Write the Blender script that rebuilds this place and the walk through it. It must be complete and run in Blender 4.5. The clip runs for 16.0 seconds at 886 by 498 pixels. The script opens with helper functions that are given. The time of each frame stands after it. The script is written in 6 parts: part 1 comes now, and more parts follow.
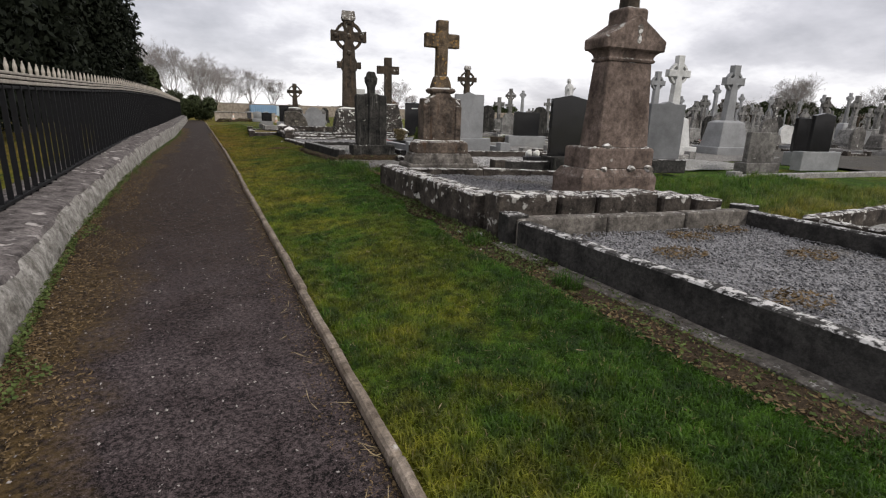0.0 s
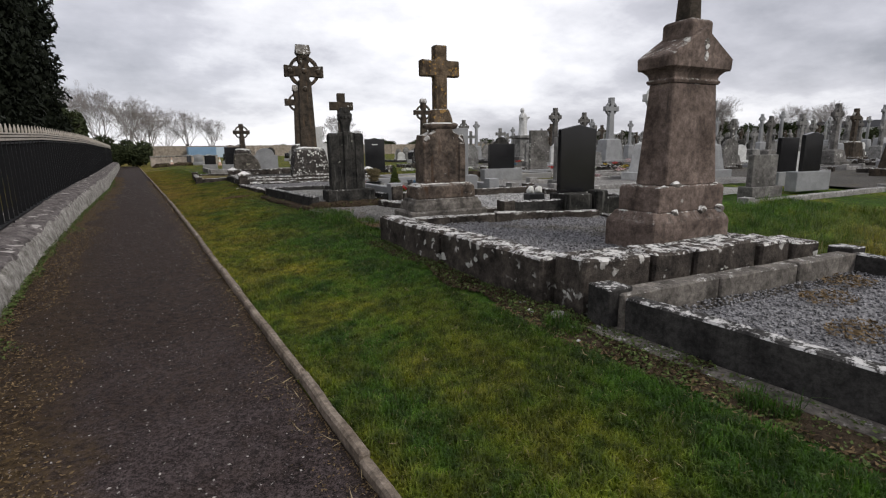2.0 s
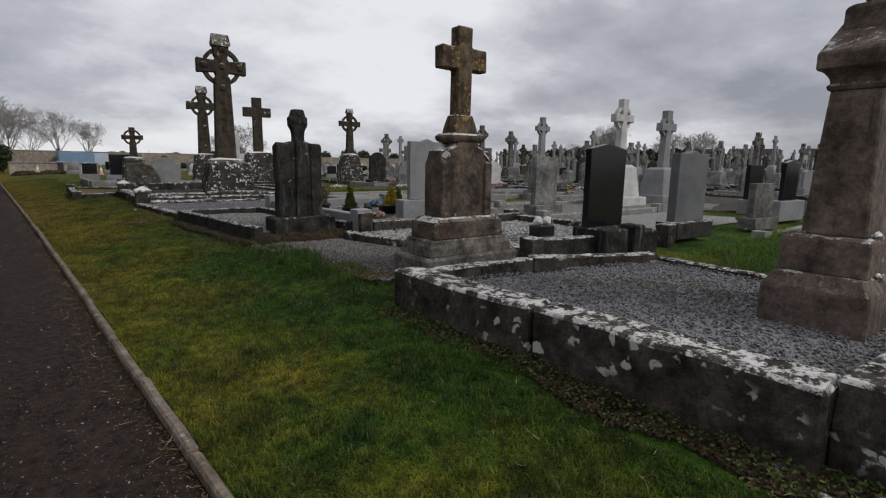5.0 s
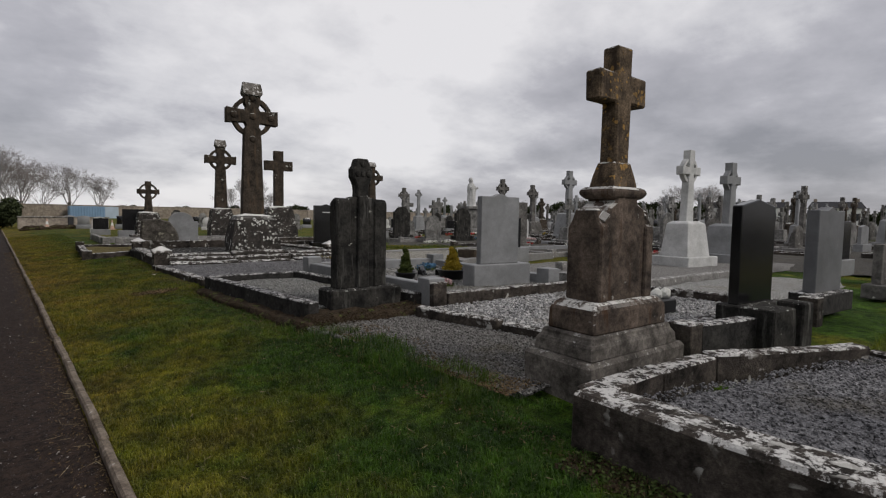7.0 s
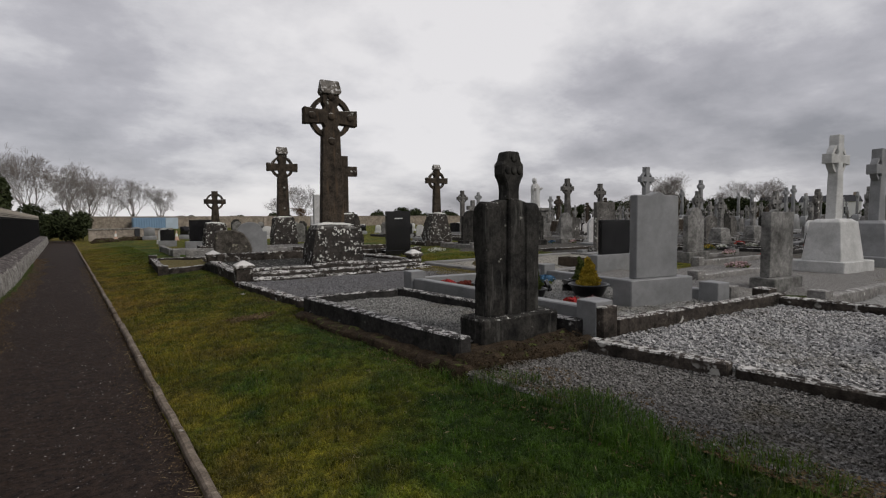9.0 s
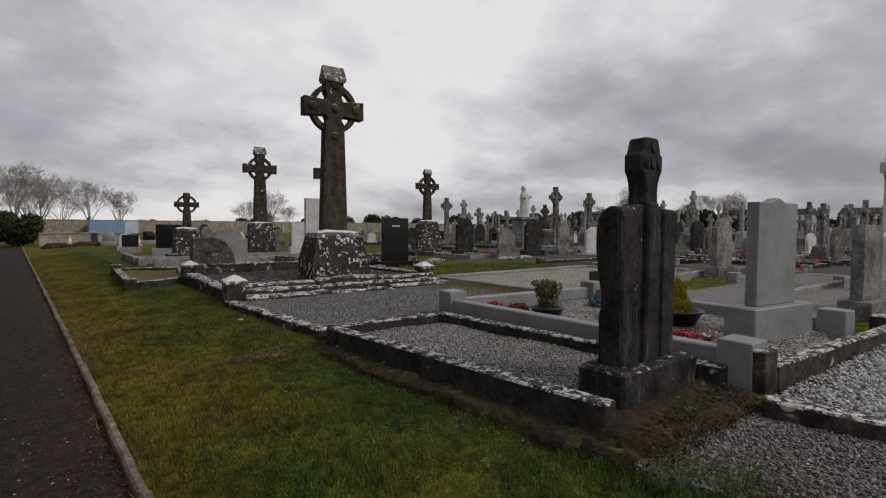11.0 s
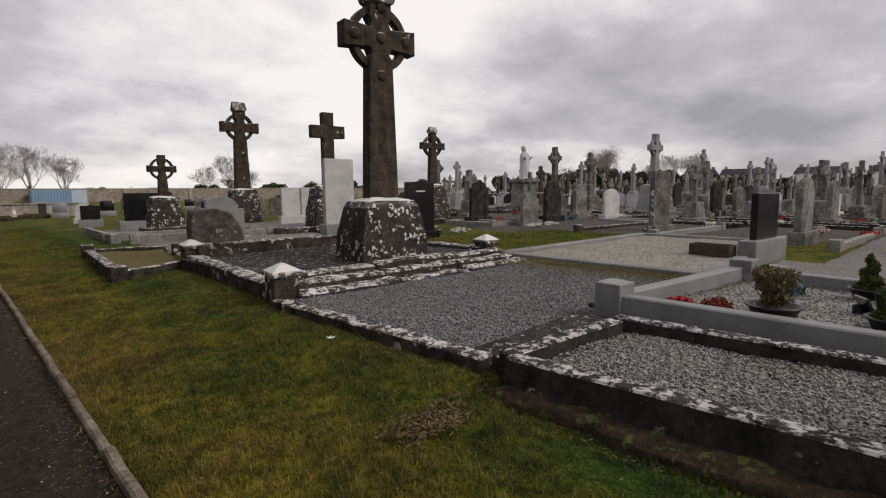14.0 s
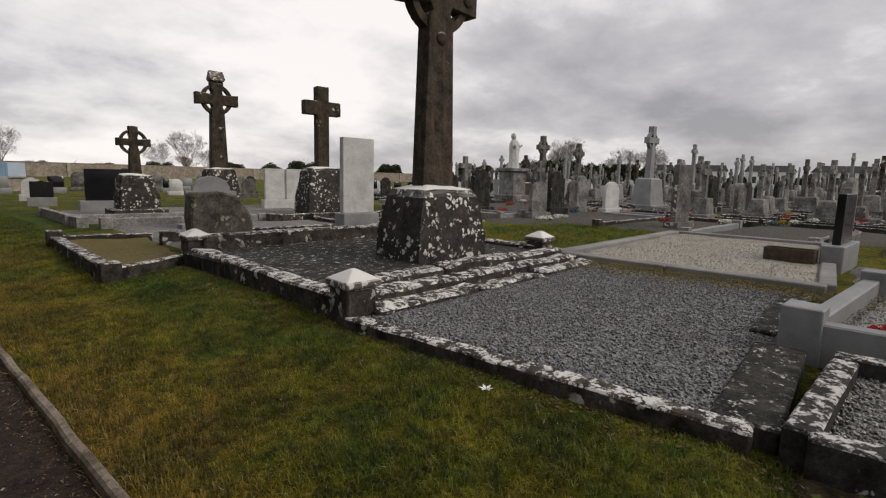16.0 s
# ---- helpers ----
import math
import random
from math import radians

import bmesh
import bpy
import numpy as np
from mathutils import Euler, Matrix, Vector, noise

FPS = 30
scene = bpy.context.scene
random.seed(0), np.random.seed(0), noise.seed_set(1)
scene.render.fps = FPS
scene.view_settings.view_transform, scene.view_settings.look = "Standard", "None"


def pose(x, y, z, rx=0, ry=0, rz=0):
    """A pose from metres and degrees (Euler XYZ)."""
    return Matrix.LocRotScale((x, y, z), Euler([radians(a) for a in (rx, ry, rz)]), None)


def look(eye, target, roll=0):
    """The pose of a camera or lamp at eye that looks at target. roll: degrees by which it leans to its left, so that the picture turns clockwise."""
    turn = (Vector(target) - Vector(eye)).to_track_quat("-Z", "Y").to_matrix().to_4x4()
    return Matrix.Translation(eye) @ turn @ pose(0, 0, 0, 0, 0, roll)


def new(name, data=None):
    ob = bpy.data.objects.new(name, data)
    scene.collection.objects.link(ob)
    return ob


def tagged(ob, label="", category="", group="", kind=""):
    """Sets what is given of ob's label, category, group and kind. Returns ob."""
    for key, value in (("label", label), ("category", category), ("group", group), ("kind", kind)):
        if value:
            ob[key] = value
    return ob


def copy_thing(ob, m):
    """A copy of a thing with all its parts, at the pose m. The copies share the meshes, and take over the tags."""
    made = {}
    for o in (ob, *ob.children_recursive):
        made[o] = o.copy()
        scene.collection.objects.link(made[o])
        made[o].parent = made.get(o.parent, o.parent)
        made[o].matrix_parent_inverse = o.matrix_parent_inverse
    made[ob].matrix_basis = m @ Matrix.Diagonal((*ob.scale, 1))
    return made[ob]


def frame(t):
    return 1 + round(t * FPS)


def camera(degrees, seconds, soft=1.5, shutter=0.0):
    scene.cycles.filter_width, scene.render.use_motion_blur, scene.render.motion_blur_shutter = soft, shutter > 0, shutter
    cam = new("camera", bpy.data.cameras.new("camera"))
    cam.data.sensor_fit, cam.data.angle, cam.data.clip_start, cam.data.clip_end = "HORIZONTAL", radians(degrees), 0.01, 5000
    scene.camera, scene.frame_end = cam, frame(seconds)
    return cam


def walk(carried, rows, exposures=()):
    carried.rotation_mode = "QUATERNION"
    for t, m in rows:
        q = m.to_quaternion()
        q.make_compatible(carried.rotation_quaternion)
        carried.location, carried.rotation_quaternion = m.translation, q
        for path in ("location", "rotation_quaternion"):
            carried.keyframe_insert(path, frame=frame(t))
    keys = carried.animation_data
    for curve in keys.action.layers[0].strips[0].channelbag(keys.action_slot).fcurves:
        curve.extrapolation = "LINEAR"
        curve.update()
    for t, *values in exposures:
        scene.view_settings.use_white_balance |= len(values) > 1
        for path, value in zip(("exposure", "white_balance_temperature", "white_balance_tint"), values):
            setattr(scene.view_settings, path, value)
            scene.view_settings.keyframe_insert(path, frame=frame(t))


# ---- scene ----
cam = camera(82.7, 16.0, soft=1.2)
METRES, EYE, TILT, LEAN, TURN = 13.2, 1.27, 0.0, 0.0, -25.8
ROWS = [
    (0.0, 0.0, 0.0, 0.0, 0.47, -14.81, -1.79),
    (0.5, -0.0202, 0.0235, 0.0011, -1.55, -15.28, -0.59),
    (1.0, -0.0358, 0.0465, 0.0028, -5.85, -13.38, 0.7),
    (1.5, -0.0464, 0.0736, 0.0058, -4.79, -11.75, 1.01),
    (2.0, -0.0602, 0.1001, 0.0061, -5.92, -11.3, 0.74),
    (2.5, -0.0727, 0.1268, 0.0049, -9.64, -11.68, 0.42),
    (3.0, -0.0814, 0.1566, 0.0075, -12.21, -10.07, 0.24),
    (3.5, -0.095, 0.1841, 0.0088, -14.5, -10.61, 0.03),
    (6.0, -0.1499, 0.3198, 0.0128, -18.33, -7.14, -1.63),
    (6.5, -0.163, 0.3516, 0.0163, -19.35, -3.88, -1.12),
    (7.0, -0.1731, 0.3827, 0.0143, -16.05, -3.68, -0.95),
    (7.5, -0.1858, 0.4121, 0.0145, -13.74, -4.08, -1.26),
    (8.0, -0.2032, 0.4361, 0.0185, -16.16, -3.95, -0.48),
    (8.5, -0.2196, 0.4637, 0.0171, -10.86, -3.45, 0.54),
    (11.0, -0.2831, 0.606, 0.0182, -14.84, -2.49, -0.31),
    (11.5, -0.294, 0.634, 0.0199, -12.93, -1.85, 0.24),
    (12.0, -0.3103, 0.6619, 0.0204, -13.13, -2.15, 0.41),
    (12.5, -0.324, 0.6921, 0.0198, -14.32, -2.04, 0.69),
    (13.0, -0.3367, 0.7216, 0.0206, -14.98, -1.28, 0.16),
    (13.5, -0.3562, 0.7492, 0.022, -18.01, -5.54, 0.98),
    (14.0, -0.3699, 0.7794, 0.0202, -19.11, -6.59, 0.49),
    (14.5, -0.3844, 0.8061, 0.0201, -20.5, -6.43, -1.38),
    (15.0, -0.4023, 0.8319, 0.0216, -22.63, -6.82, -1.35),
    (15.5, -0.4157, 0.8646, 0.0215, -22.02, -7.26, -0.26),
    (16.0, -0.4331, 0.8944, 0.0208, -23.61, -8.07, -1.41),
]
walk(cam, [(t, pose(0, 0, EYE, TILT, LEAN, TURN) @ pose(METRES * x, METRES * y, METRES * z, 90 + pitch, roll, yaw)) for t, x, y, z, yaw, pitch, roll in ROWS],
     exposures=[(0.0, 0.2, 6550, 10), (2.0, 0.05, 6400, 10), (3.5, -0.25, 6250, 9), (7.0, -0.45, 6500, 10), (12.0, -0.5, 6600, 10), (14.0, -0.23, 6800, 11), (16.0, -0.18, 6850, 11)])


# ---- node helpers ----
class Nodes:
    """A thin wrapper round a node tree: calls make nodes and join their sockets."""

    def __init__(self, tree):
        self.tree = tree
        tree.nodes.clear()

    def add(self, kind, ins=()):
        n = self.tree.nodes.new(kind)
        for k, v in dict(ins).items():
            self.put(n.inputs[k], v)
        return n

    def put(self, socket, v):
        if isinstance(v, bpy.types.NodeSocket):
            self.tree.links.new(v, socket)
        elif socket.type == "RGBA" and not isinstance(v, (int, float)):
            socket.default_value = (*v, 1)[:4]
        else:
            socket.default_value = v

    def position(self):
        return self.add("ShaderNodeNewGeometry").outputs["Position"]

    def noise(self, scale, detail=4.0, rough=0.55, vector=None):
        return self.add("ShaderNodeTexNoise", {"Vector": vector or self.position(), "Scale": scale, "Detail": detail, "Roughness": rough}).outputs["Fac"]

    def spots(self, scale, vector=None):
        return self.add("ShaderNodeTexVoronoi", {"Vector": vector or self.position(), "Scale": scale}).outputs["Distance"]

    def band(self, v, lo, hi):
        """0 below lo, 1 above hi (or the other way round where lo is the greater)."""
        a, b, flip = (lo, hi, False) if lo < hi else (hi, lo, True)
        return self.add("ShaderNodeMapRange", {0: v, 1: a, 2: b, 3: 1.0 if flip else 0.0, 4: 0.0 if flip else 1.0}).outputs[0]

    def maths(self, op, a, b=0.5):
        n = self.add("ShaderNodeMath", {0: a, 1: b})
        n.operation = op
        return n.outputs[0]

    def mix(self, fac, a, b, blend="MIX"):
        n = self.add("ShaderNodeMix")
        n.data_type, n.blend_type = "RGBA", blend
        for k, v in ((0, fac), (6, a), (7, b)):
            self.put(n.inputs[k], v)
        return n.outputs[2]

    def xyz(self, vector):
        return self.add("ShaderNodeSeparateXYZ", {0: vector}).outputs

    def bump(self, height, strength=0.5, distance=0.01):
        return self.add("ShaderNodeBump", {"Strength": strength, "Distance": distance, "Height": height}).outputs[0]

    def surface(self, color, rough=0.9, normal=None, **more):
        ins = {"Base Color": color, "Roughness": rough, "Specular IOR Level": 0.5 if rough < 0.6 else 0.12, **more}
        if normal:
            ins["Normal"] = normal
        b = self.add("ShaderNodeBsdfPrincipled", ins)
        out = self.add("ShaderNodeOutputMaterial")
        self.tree.links.new(b.outputs[0], out.inputs[0])


def material(name):
    m = bpy.data.materials.new(name)
    m.use_nodes = True
    return m, Nodes(m.node_tree)


# ---- world and sun ----
world = bpy.data.worlds.new("overcast_sky")
scene.world = world
world.use_nodes = True
w = Nodes(world.node_tree)
SUN_HIGH, SUN_FROM = 38.0, 150.0  # degrees above the horizon; degrees clockwise from +y
clear = w.add("ShaderNodeTexSky")
clear.sky_type, clear.sun_disc, clear.sun_elevation, clear.sun_rotation = "NISHITA", False, radians(SUN_HIGH), radians(SUN_FROM)
way = w.add("ShaderNodeTexCoord").outputs["Generated"]
sx, sy, sz = w.xyz(way)
high = w.maths("ADD", w.maths("MAXIMUM", sz, 0.0), 0.3)
flat = w.add("ShaderNodeCombineXYZ", {0: w.maths("DIVIDE", sx, high), 1: w.maths("DIVIDE", sy, high), 2: 0.0}).outputs[0]
drift = w.add("ShaderNodeVectorMath", {0: flat, 1: (2.95, 2.0, 0.0)}).outputs[0]
cloud = w.noise(0.85, 8.0, 0.52, drift)
wisp = w.noise(2.6, 9.0, 0.6, drift)
lump = w.maths("ADD", w.maths("MULTIPLY", cloud, 0.9), w.maths("MULTIPLY", wisp, 0.4))
lump = w.maths("SUBTRACT", lump, 0.135)
# the cloud thins out towards the north-west
thinner = w.maths("MULTIPLY", w.maths("SUBTRACT", sy, sx), 0.06)
glow = w.add("ShaderNodeVectorMath", {0: way, 1: (0.63, 0.7, 0.34)})
glow.operation = "DOT_PRODUCT"
thinner = w.maths("ADD", thinner, w.maths("MULTIPLY", w.maths("MULTIPLY", w.band(glow.outputs["Value"], 0.84, 1.0), w.band(sz, 0.02, 0.28)), 0.13))
# heavier cloud towards the east
bank = w.maths("MULTIPLY", w.band(sz, 0.5, 0.1), w.band(sx, 0.62, 0.92))
thinner = w.maths("SUBTRACT", thinner, w.maths("MULTIPLY", bank, 0.025))
# and a duller band towards the horizon
thinner = w.maths("SUBTRACT", thinner, w.maths("MULTIPLY", w.maths("MULTIPLY", w.band(sz, 0.2, 0.02), w.band(sx, 0.1, 0.5)), 0.04))
ramp = w.add("ShaderNodeValToRGB", {0: w.maths("ADD", lump, thinner)})
ramp.color_ramp.elements[0].position, ramp.color_ramp.elements[0].color = 0.3, (0.4, 0.4, 0.44, 1)
ramp.color_ramp.elements[1].position, ramp.color_ramp.elements[1].color = 0.66, (1.16, 1.14, 1.16, 1)
mid = ramp.color_ramp.elements.new(0.475)
mid.color = (0.68, 0.67, 0.72, 1)
fair = ramp.color_ramp.elements.new(0.53)
fair.color = (0.86, 0.85, 0.89, 1)
thin = w.mix(1.0, clear.outputs[0], (0.1, 0.1, 0.1), "MULTIPLY")
back = w.add("ShaderNodeBackground", {0: w.mix(0.9, thin, ramp.outputs[0]), 1: 1.0})
world_out = w.add("ShaderNodeOutputWorld")
w.tree.links.new(back.outputs[0], world_out.inputs[0])

sun = new("sun", bpy.data.lights.new("sun", "SUN"))
sun.data.energy, sun.data.angle, sun.data.color = 2.1, radians(24), (1.0, 0.95, 0.88)
a, e = radians(SUN_FROM), radians(SUN_HIGH)
sun.matrix_world = look((math.sin(a) * math.cos(e) * 50, math.cos(a) * math.cos(e) * 50, math.sin(e) * 50), (0, 0, 0))


# ---- materials ----
def stone(name, dark, light, scale=5.0, rough=0.9, bump=0.5, lichen=None, top=None, stain=None, grain=90.0):
    """Weathered stone. lichen: (colour, cover 0..1, spots a metre); top: (colour, cover) on what faces up; stain: (colour, cover) in streaks."""
    m, n = material(name)
    where = n.position()
    big, mid_n, fine = n.noise(scale, 5.0, 0.6), n.noise(scale * 5, 5.0, 0.7), n.noise(grain, 3.0, 0.7)
    worn = 1.0 if rough > 0.8 else 0.25
    color = n.mix(n.band(big, 0.32, 0.68), dark, light)
    color = n.mix(0.75 * worn, color, n.mix(n.band(mid_n, 0.34, 0.66), (0.35, 0.35, 0.34), (1.25, 1.24, 1.22)), "MULTIPLY")
    color = n.mix(0.5, color, n.mix(n.band(fine, 0.3, 0.7), (0.35, 0.35, 0.35), (1.1, 1.1, 1.1)), "MULTIPLY")
    if stain:
        x, y, z = n.xyz(where)
        streak = n.add("ShaderNodeCombineXYZ", {0: x, 1: y, 2: n.maths("MULTIPLY", z, 0.15)}).outputs[0]
        color = n.mix(n.band(n.noise(13.0, 6.0, 0.65, streak), 0.7 - 0.4 * stain[1], 0.84 - 0.4 * stain[1]), color, stain[0])
    height = n.maths("ADD", n.maths("ADD", big, n.maths("MULTIPLY", mid_n, 0.6)), n.maths("MULTIPLY", fine, 0.35))
    if lichen:
        warp = n.add("ShaderNodeTexNoise", {"Vector": where, "Scale": lichen[2] * 1.3, "Detail": 4.0}).outputs["Color"]
        push = n.add("ShaderNodeVectorMath", {0: warp, 1: (1.6 / lichen[2],) * 3})
        push.operation = "MULTIPLY"
        bent = n.add("ShaderNodeVectorMath", {0: where, 1: push.outputs[0]}).outputs[0]
        cells = n.add("ShaderNodeTexVoronoi", {"Vector": bent, "Scale": lichen[2]})
        size = n.maths("MULTIPLY", n.xyz(cells.outputs["Color"])[0], 0.5 + 0.25 * lichen[1])
        inside = n.maths("SUBTRACT", size, cells.outputs["Distance"])
        patch = n.band(n.noise(lichen[2] * 0.22, 4.0, 0.65), 0.64 - 0.3 * lichen[1], 0.72 - 0.3 * lichen[1])
        dots = n.maths("MULTIPLY", n.band(inside, 0.08, 0.16), patch)
        color = n.mix(n.maths("MULTIPLY", dots, 0.88), color, lichen[0])
        height = n.maths("ADD", height, n.maths("MULTIPLY", dots, 0.2))
    if top:
        up = n.band(n.xyz(n.add("ShaderNodeNewGeometry").outputs["Normal"])[2], 0.45, 0.75)
        crust = n.band(n.maths("ADD", n.noise(11.0, 7.0, 0.75), n.maths("MULTIPLY", n.noise(45.0), 0.3)), 0.85 - 0.42 * top[1], 0.92 - 0.42 * top[1])
        color = n.mix(n.maths("MULTIPLY", up, crust), color, top[0])
    n.surface(color, rough, n.bump(height, bump, 0.014))
    return m


WHITE_LICHEN, ORANGE, GREEN = (0.62, 0.62, 0.58), (0.32, 0.19, 0.06), (0.13, 0.15, 0.04)
LIMESTONE = stone("brown_limestone", (0.075, 0.056, 0.047), (0.23, 0.178, 0.153), 4.0, lichen=(WHITE_LICHEN, 0.12, 9.0), top=((0.5, 0.5, 0.47), 0.4), stain=((0.05, 0.041, 0.035), 0.3))
RUSTY = stone("orange_lichened_limestone", (0.055, 0.042, 0.03), (0.21, 0.155, 0.105), 9.0, lichen=(ORANGE, 0.6, 24.0), top=((0.6, 0.6, 0.57), 0.5), stain=((0.04, 0.03, 0.022), 0.45))
PEDESTAL = stone("stained_brown_limestone", (0.04, 0.033, 0.028), (0.19, 0.148, 0.12), 5.0, lichen=(WHITE_LICHEN, 0.14, 16.0), top=((0.62, 0.61, 0.58), 0.6), stain=((0.06, 0.032, 0.017), 0.36))
DARKSTONE = stone("black_weathered_stone", (0.014, 0.014, 0.014), (0.06, 0.057, 0.052), 5.0, lichen=((0.45, 0.45, 0.4), 0.12, 15.0), top=((0.5, 0.5, 0.47), 0.3), stain=((0.1, 0.098, 0.09), 0.35))
CELTIC = stone("dark_celtic_stone", (0.028, 0.024, 0.02), (0.1, 0.08, 0.062), 6.0, lichen=(WHITE_LICHEN, 0.2, 8.0), top=((0.55, 0.55, 0.52), 0.55), stain=((0.085, 0.06, 0.04), 0.4))
SPOTTED = stone("white_spotted_boulder_stone", (0.035, 0.032, 0.03), (0.085, 0.075, 0.068), 5.0, bump=0.8, lichen=((0.66, 0.66, 0.62), 0.66, 15.0), top=((0.66, 0.66, 0.63), 0.9))
KERB = stone("lichened_kerb", (0.022, 0.019, 0.017), (0.115, 0.098, 0.085), 6.0, lichen=((0.5, 0.49, 0.46), 0.5, 8.5), top=((0.6, 0.59, 0.57), 0.5), bump=0.9)
CRUSTED = stone("white_crusted_stone", (0.09, 0.08, 0.07), (0.2, 0.18, 0.16), 7.0, lichen=((0.62, 0.61, 0.59), 0.9, 16.0), top=((0.66, 0.65, 0.63), 1.1), bump=0.8)
STEP = stone("white_crusted_step", (0.025, 0.022, 0.02), (0.1, 0.09, 0.08), 6.0, lichen=((0.6, 0.59, 0.57), 0.4, 12.0), top=((0.64, 0.63, 0.61), 0.5), bump=0.9)
KERB_BLACK = stone("blackened_kerb", (0.022, 0.021, 0.021), (0.07, 0.067, 0.064), 6.0, lichen=((0.4, 0.39, 0.37), 0.1, 14.0), top=((0.5, 0.49, 0.48), 0.5))
KERB_GREY = stone("grey_concrete_kerb", (0.2, 0.193, 0.185), (0.38, 0.37, 0.36), 6.0, lichen=(WHITE_LICHEN, 0.25, 14.0), top=((0.45, 0.44, 0.43), 0.4))
SMOOTH_KERB = stone("smooth_concrete_kerb", (0.2, 0.195, 0.19), (0.31, 0.305, 0.295), 1.5, 0.8, 0.2, lichen=((0.16, 0.15, 0.13), 0.2, 6.0))
PALE = stone("pale_concrete_base", (0.06, 0.054, 0.048), (0.25, 0.228, 0.205), 5.0, lichen=((0.1, 0.09, 0.08), 0.3, 12.0), top=((0.42, 0.41, 0.39), 0.3))
GRANITE = stone("grey_granite", (0.19, 0.194, 0.198), (0.28, 0.285, 0.29), 2.5, 0.55, 0.1, grain=260.0)
GRANITE_DARK = stone("dark_grey_granite", (0.09, 0.092, 0.098), (0.16, 0.162, 0.17), 2.5, 0.5, 0.1, grain=260.0)
POLISHED = stone("black_polished_granite", (0.008, 0.008, 0.009), (0.016, 0.016, 0.017), 3.0, 0.16, 0.02, grain=300.0)
MARBLE = stone("white_marble", (0.46, 0.46, 0.45), (0.66, 0.66, 0.65), 3.0, 0.7, 0.15, lichen=((0.3, 0.3, 0.28), 0.1, 10.0))
GREYMARK = stone("grey_carved_stone", (0.09, 0.088, 0.084), (0.33, 0.325, 0.315), 2.5, 0.85, 0.3, lichen=((0.1, 0.09, 0.08), 0.35, 9.0), stain=((0.12, 0.115, 0.11), 0.2))
MIDSTONE = stone("mid_grey_headstone", (0.075, 0.071, 0.066), (0.22, 0.21, 0.2), 2.5, 0.85, 0.3, lichen=(WHITE_LICHEN, 0.3, 10.0), stain=((0.06, 0.056, 0.052), 0.2))
ROUGHROCK = stone("rough_brown_rock", (0.07, 0.062, 0.052), (0.2, 0.18, 0.155), 7.0, bump=0.9, lichen=((0.33, 0.31, 0.24), 0.4, 14.0))
WALLTOP = stone("mortared_wall_top", (0.055, 0.047, 0.046), (0.24, 0.215, 0.21), 8.0, bump=1.0, lichen=((0.42, 0.39, 0.37), 0.55, 8.0))
WALLFACE = stone("limewashed_wall_face", (0.16, 0.148, 0.13), (0.5, 0.48, 0.45), 7.0, bump=0.9, lichen=((0.09, 0.085, 0.07), 0.5, 11.0))
BEIGE = stone("beige_render", (0.3, 0.252, 0.205), (0.37, 0.32, 0.265), 0.6, 0.9, 0.1)
BEIGE_PALE = stone("pale_block_wall", (0.36, 0.31, 0.265), (0.46, 0.4, 0.345), 0.8, 0.9, 0.1)
EARTH = stone("bare_earth", (0.03, 0.022, 0.015), (0.09, 0.065, 0.042), 14.0, 0.95, 1.0, lichen=((0.09, 0.11, 0.03), 0.6, 14.0))
EDGING = stone("concrete_path_edging", (0.14, 0.11, 0.085), (0.34, 0.285, 0.235), 5.0, bump=0.6, lichen=((0.5, 0.48, 0.44), 0.2, 20.0))


def plain(name, color, rough=0.6, vary=0.3, scale=20.0, **more):
    m, n = material(name)
    f = n.noise(scale, 4.0)
    n.surface(n.mix(n.band(f, 0.3, 0.7), tuple(c * (1 - vary) for c in color), color), rough, n.bump(f, 0.15, 0.004), **more)
    return m


IRON = plain("black_painted_iron", (0.008, 0.008, 0.009), 0.62)
RAIL_TOP = plain("weathered_pale_rail", (0.42, 0.38, 0.33), 0.75, 0.45, 14.0)
PLASTIC = plain("black_plastic", (0.015, 0.015, 0.016), 0.4)
RED_PETAL = plain("red_petals", (0.5, 0.05, 0.05), 0.7, 0.4, 40.0)
PINK_PETAL = plain("pale_pink_petals", (0.6, 0.42, 0.42), 0.7, 0.3, 40.0)
BLUE_PETAL = plain("blue_wrapping", (0.1, 0.22, 0.36), 0.6, 0.5, 30.0)
WHITE_PETAL = plain("white_petals", (0.75, 0.75, 0.7), 0.7, 0.15, 40.0)
CONE_ORANGE = plain("faded_cone_plastic", (0.62, 0.42, 0.33), 0.6)
WHITE_PAINT = plain("white_paint", (0.72, 0.72, 0.7), 0.6, 0.12)
BLUE_STEEL = plain("pale_blue_steel", (0.2, 0.31, 0.44), 0.6, 0.15, 1.0)
PALE_STEEL = plain("blue_white_steel", (0.42, 0.5, 0.58), 0.6, 0.15, 1.0)
STRAW = plain("dry_straw", (0.34, 0.27, 0.16), 0.8, 0.4, 30.0)
PINK_GREY = plain("pale_stone_chip", (0.36, 0.33, 0.31), 0.8, 0.5, 60.0)
TROUGH = plain("weathered_brown_board", (0.085, 0.066, 0.048), 0.8, 0.45, 18.0)
SLATE = plain("dark_slate", (0.05, 0.05, 0.055), 0.8)
GLASS_DARK = plain("dark_window_glass", (0.02, 0.022, 0.025), 0.1, 0.1)
BARK = stone("bark", (0.06, 0.05, 0.042), (0.14, 0.125, 0.11), 9.0, bump=0.8)
TWIG = plain("winter_twigs", (0.3, 0.275, 0.265), 0.9, 0.3)
TWIG_RUST = plain("russet_twigs", (0.16, 0.095, 0.05), 0.9, 0.3)


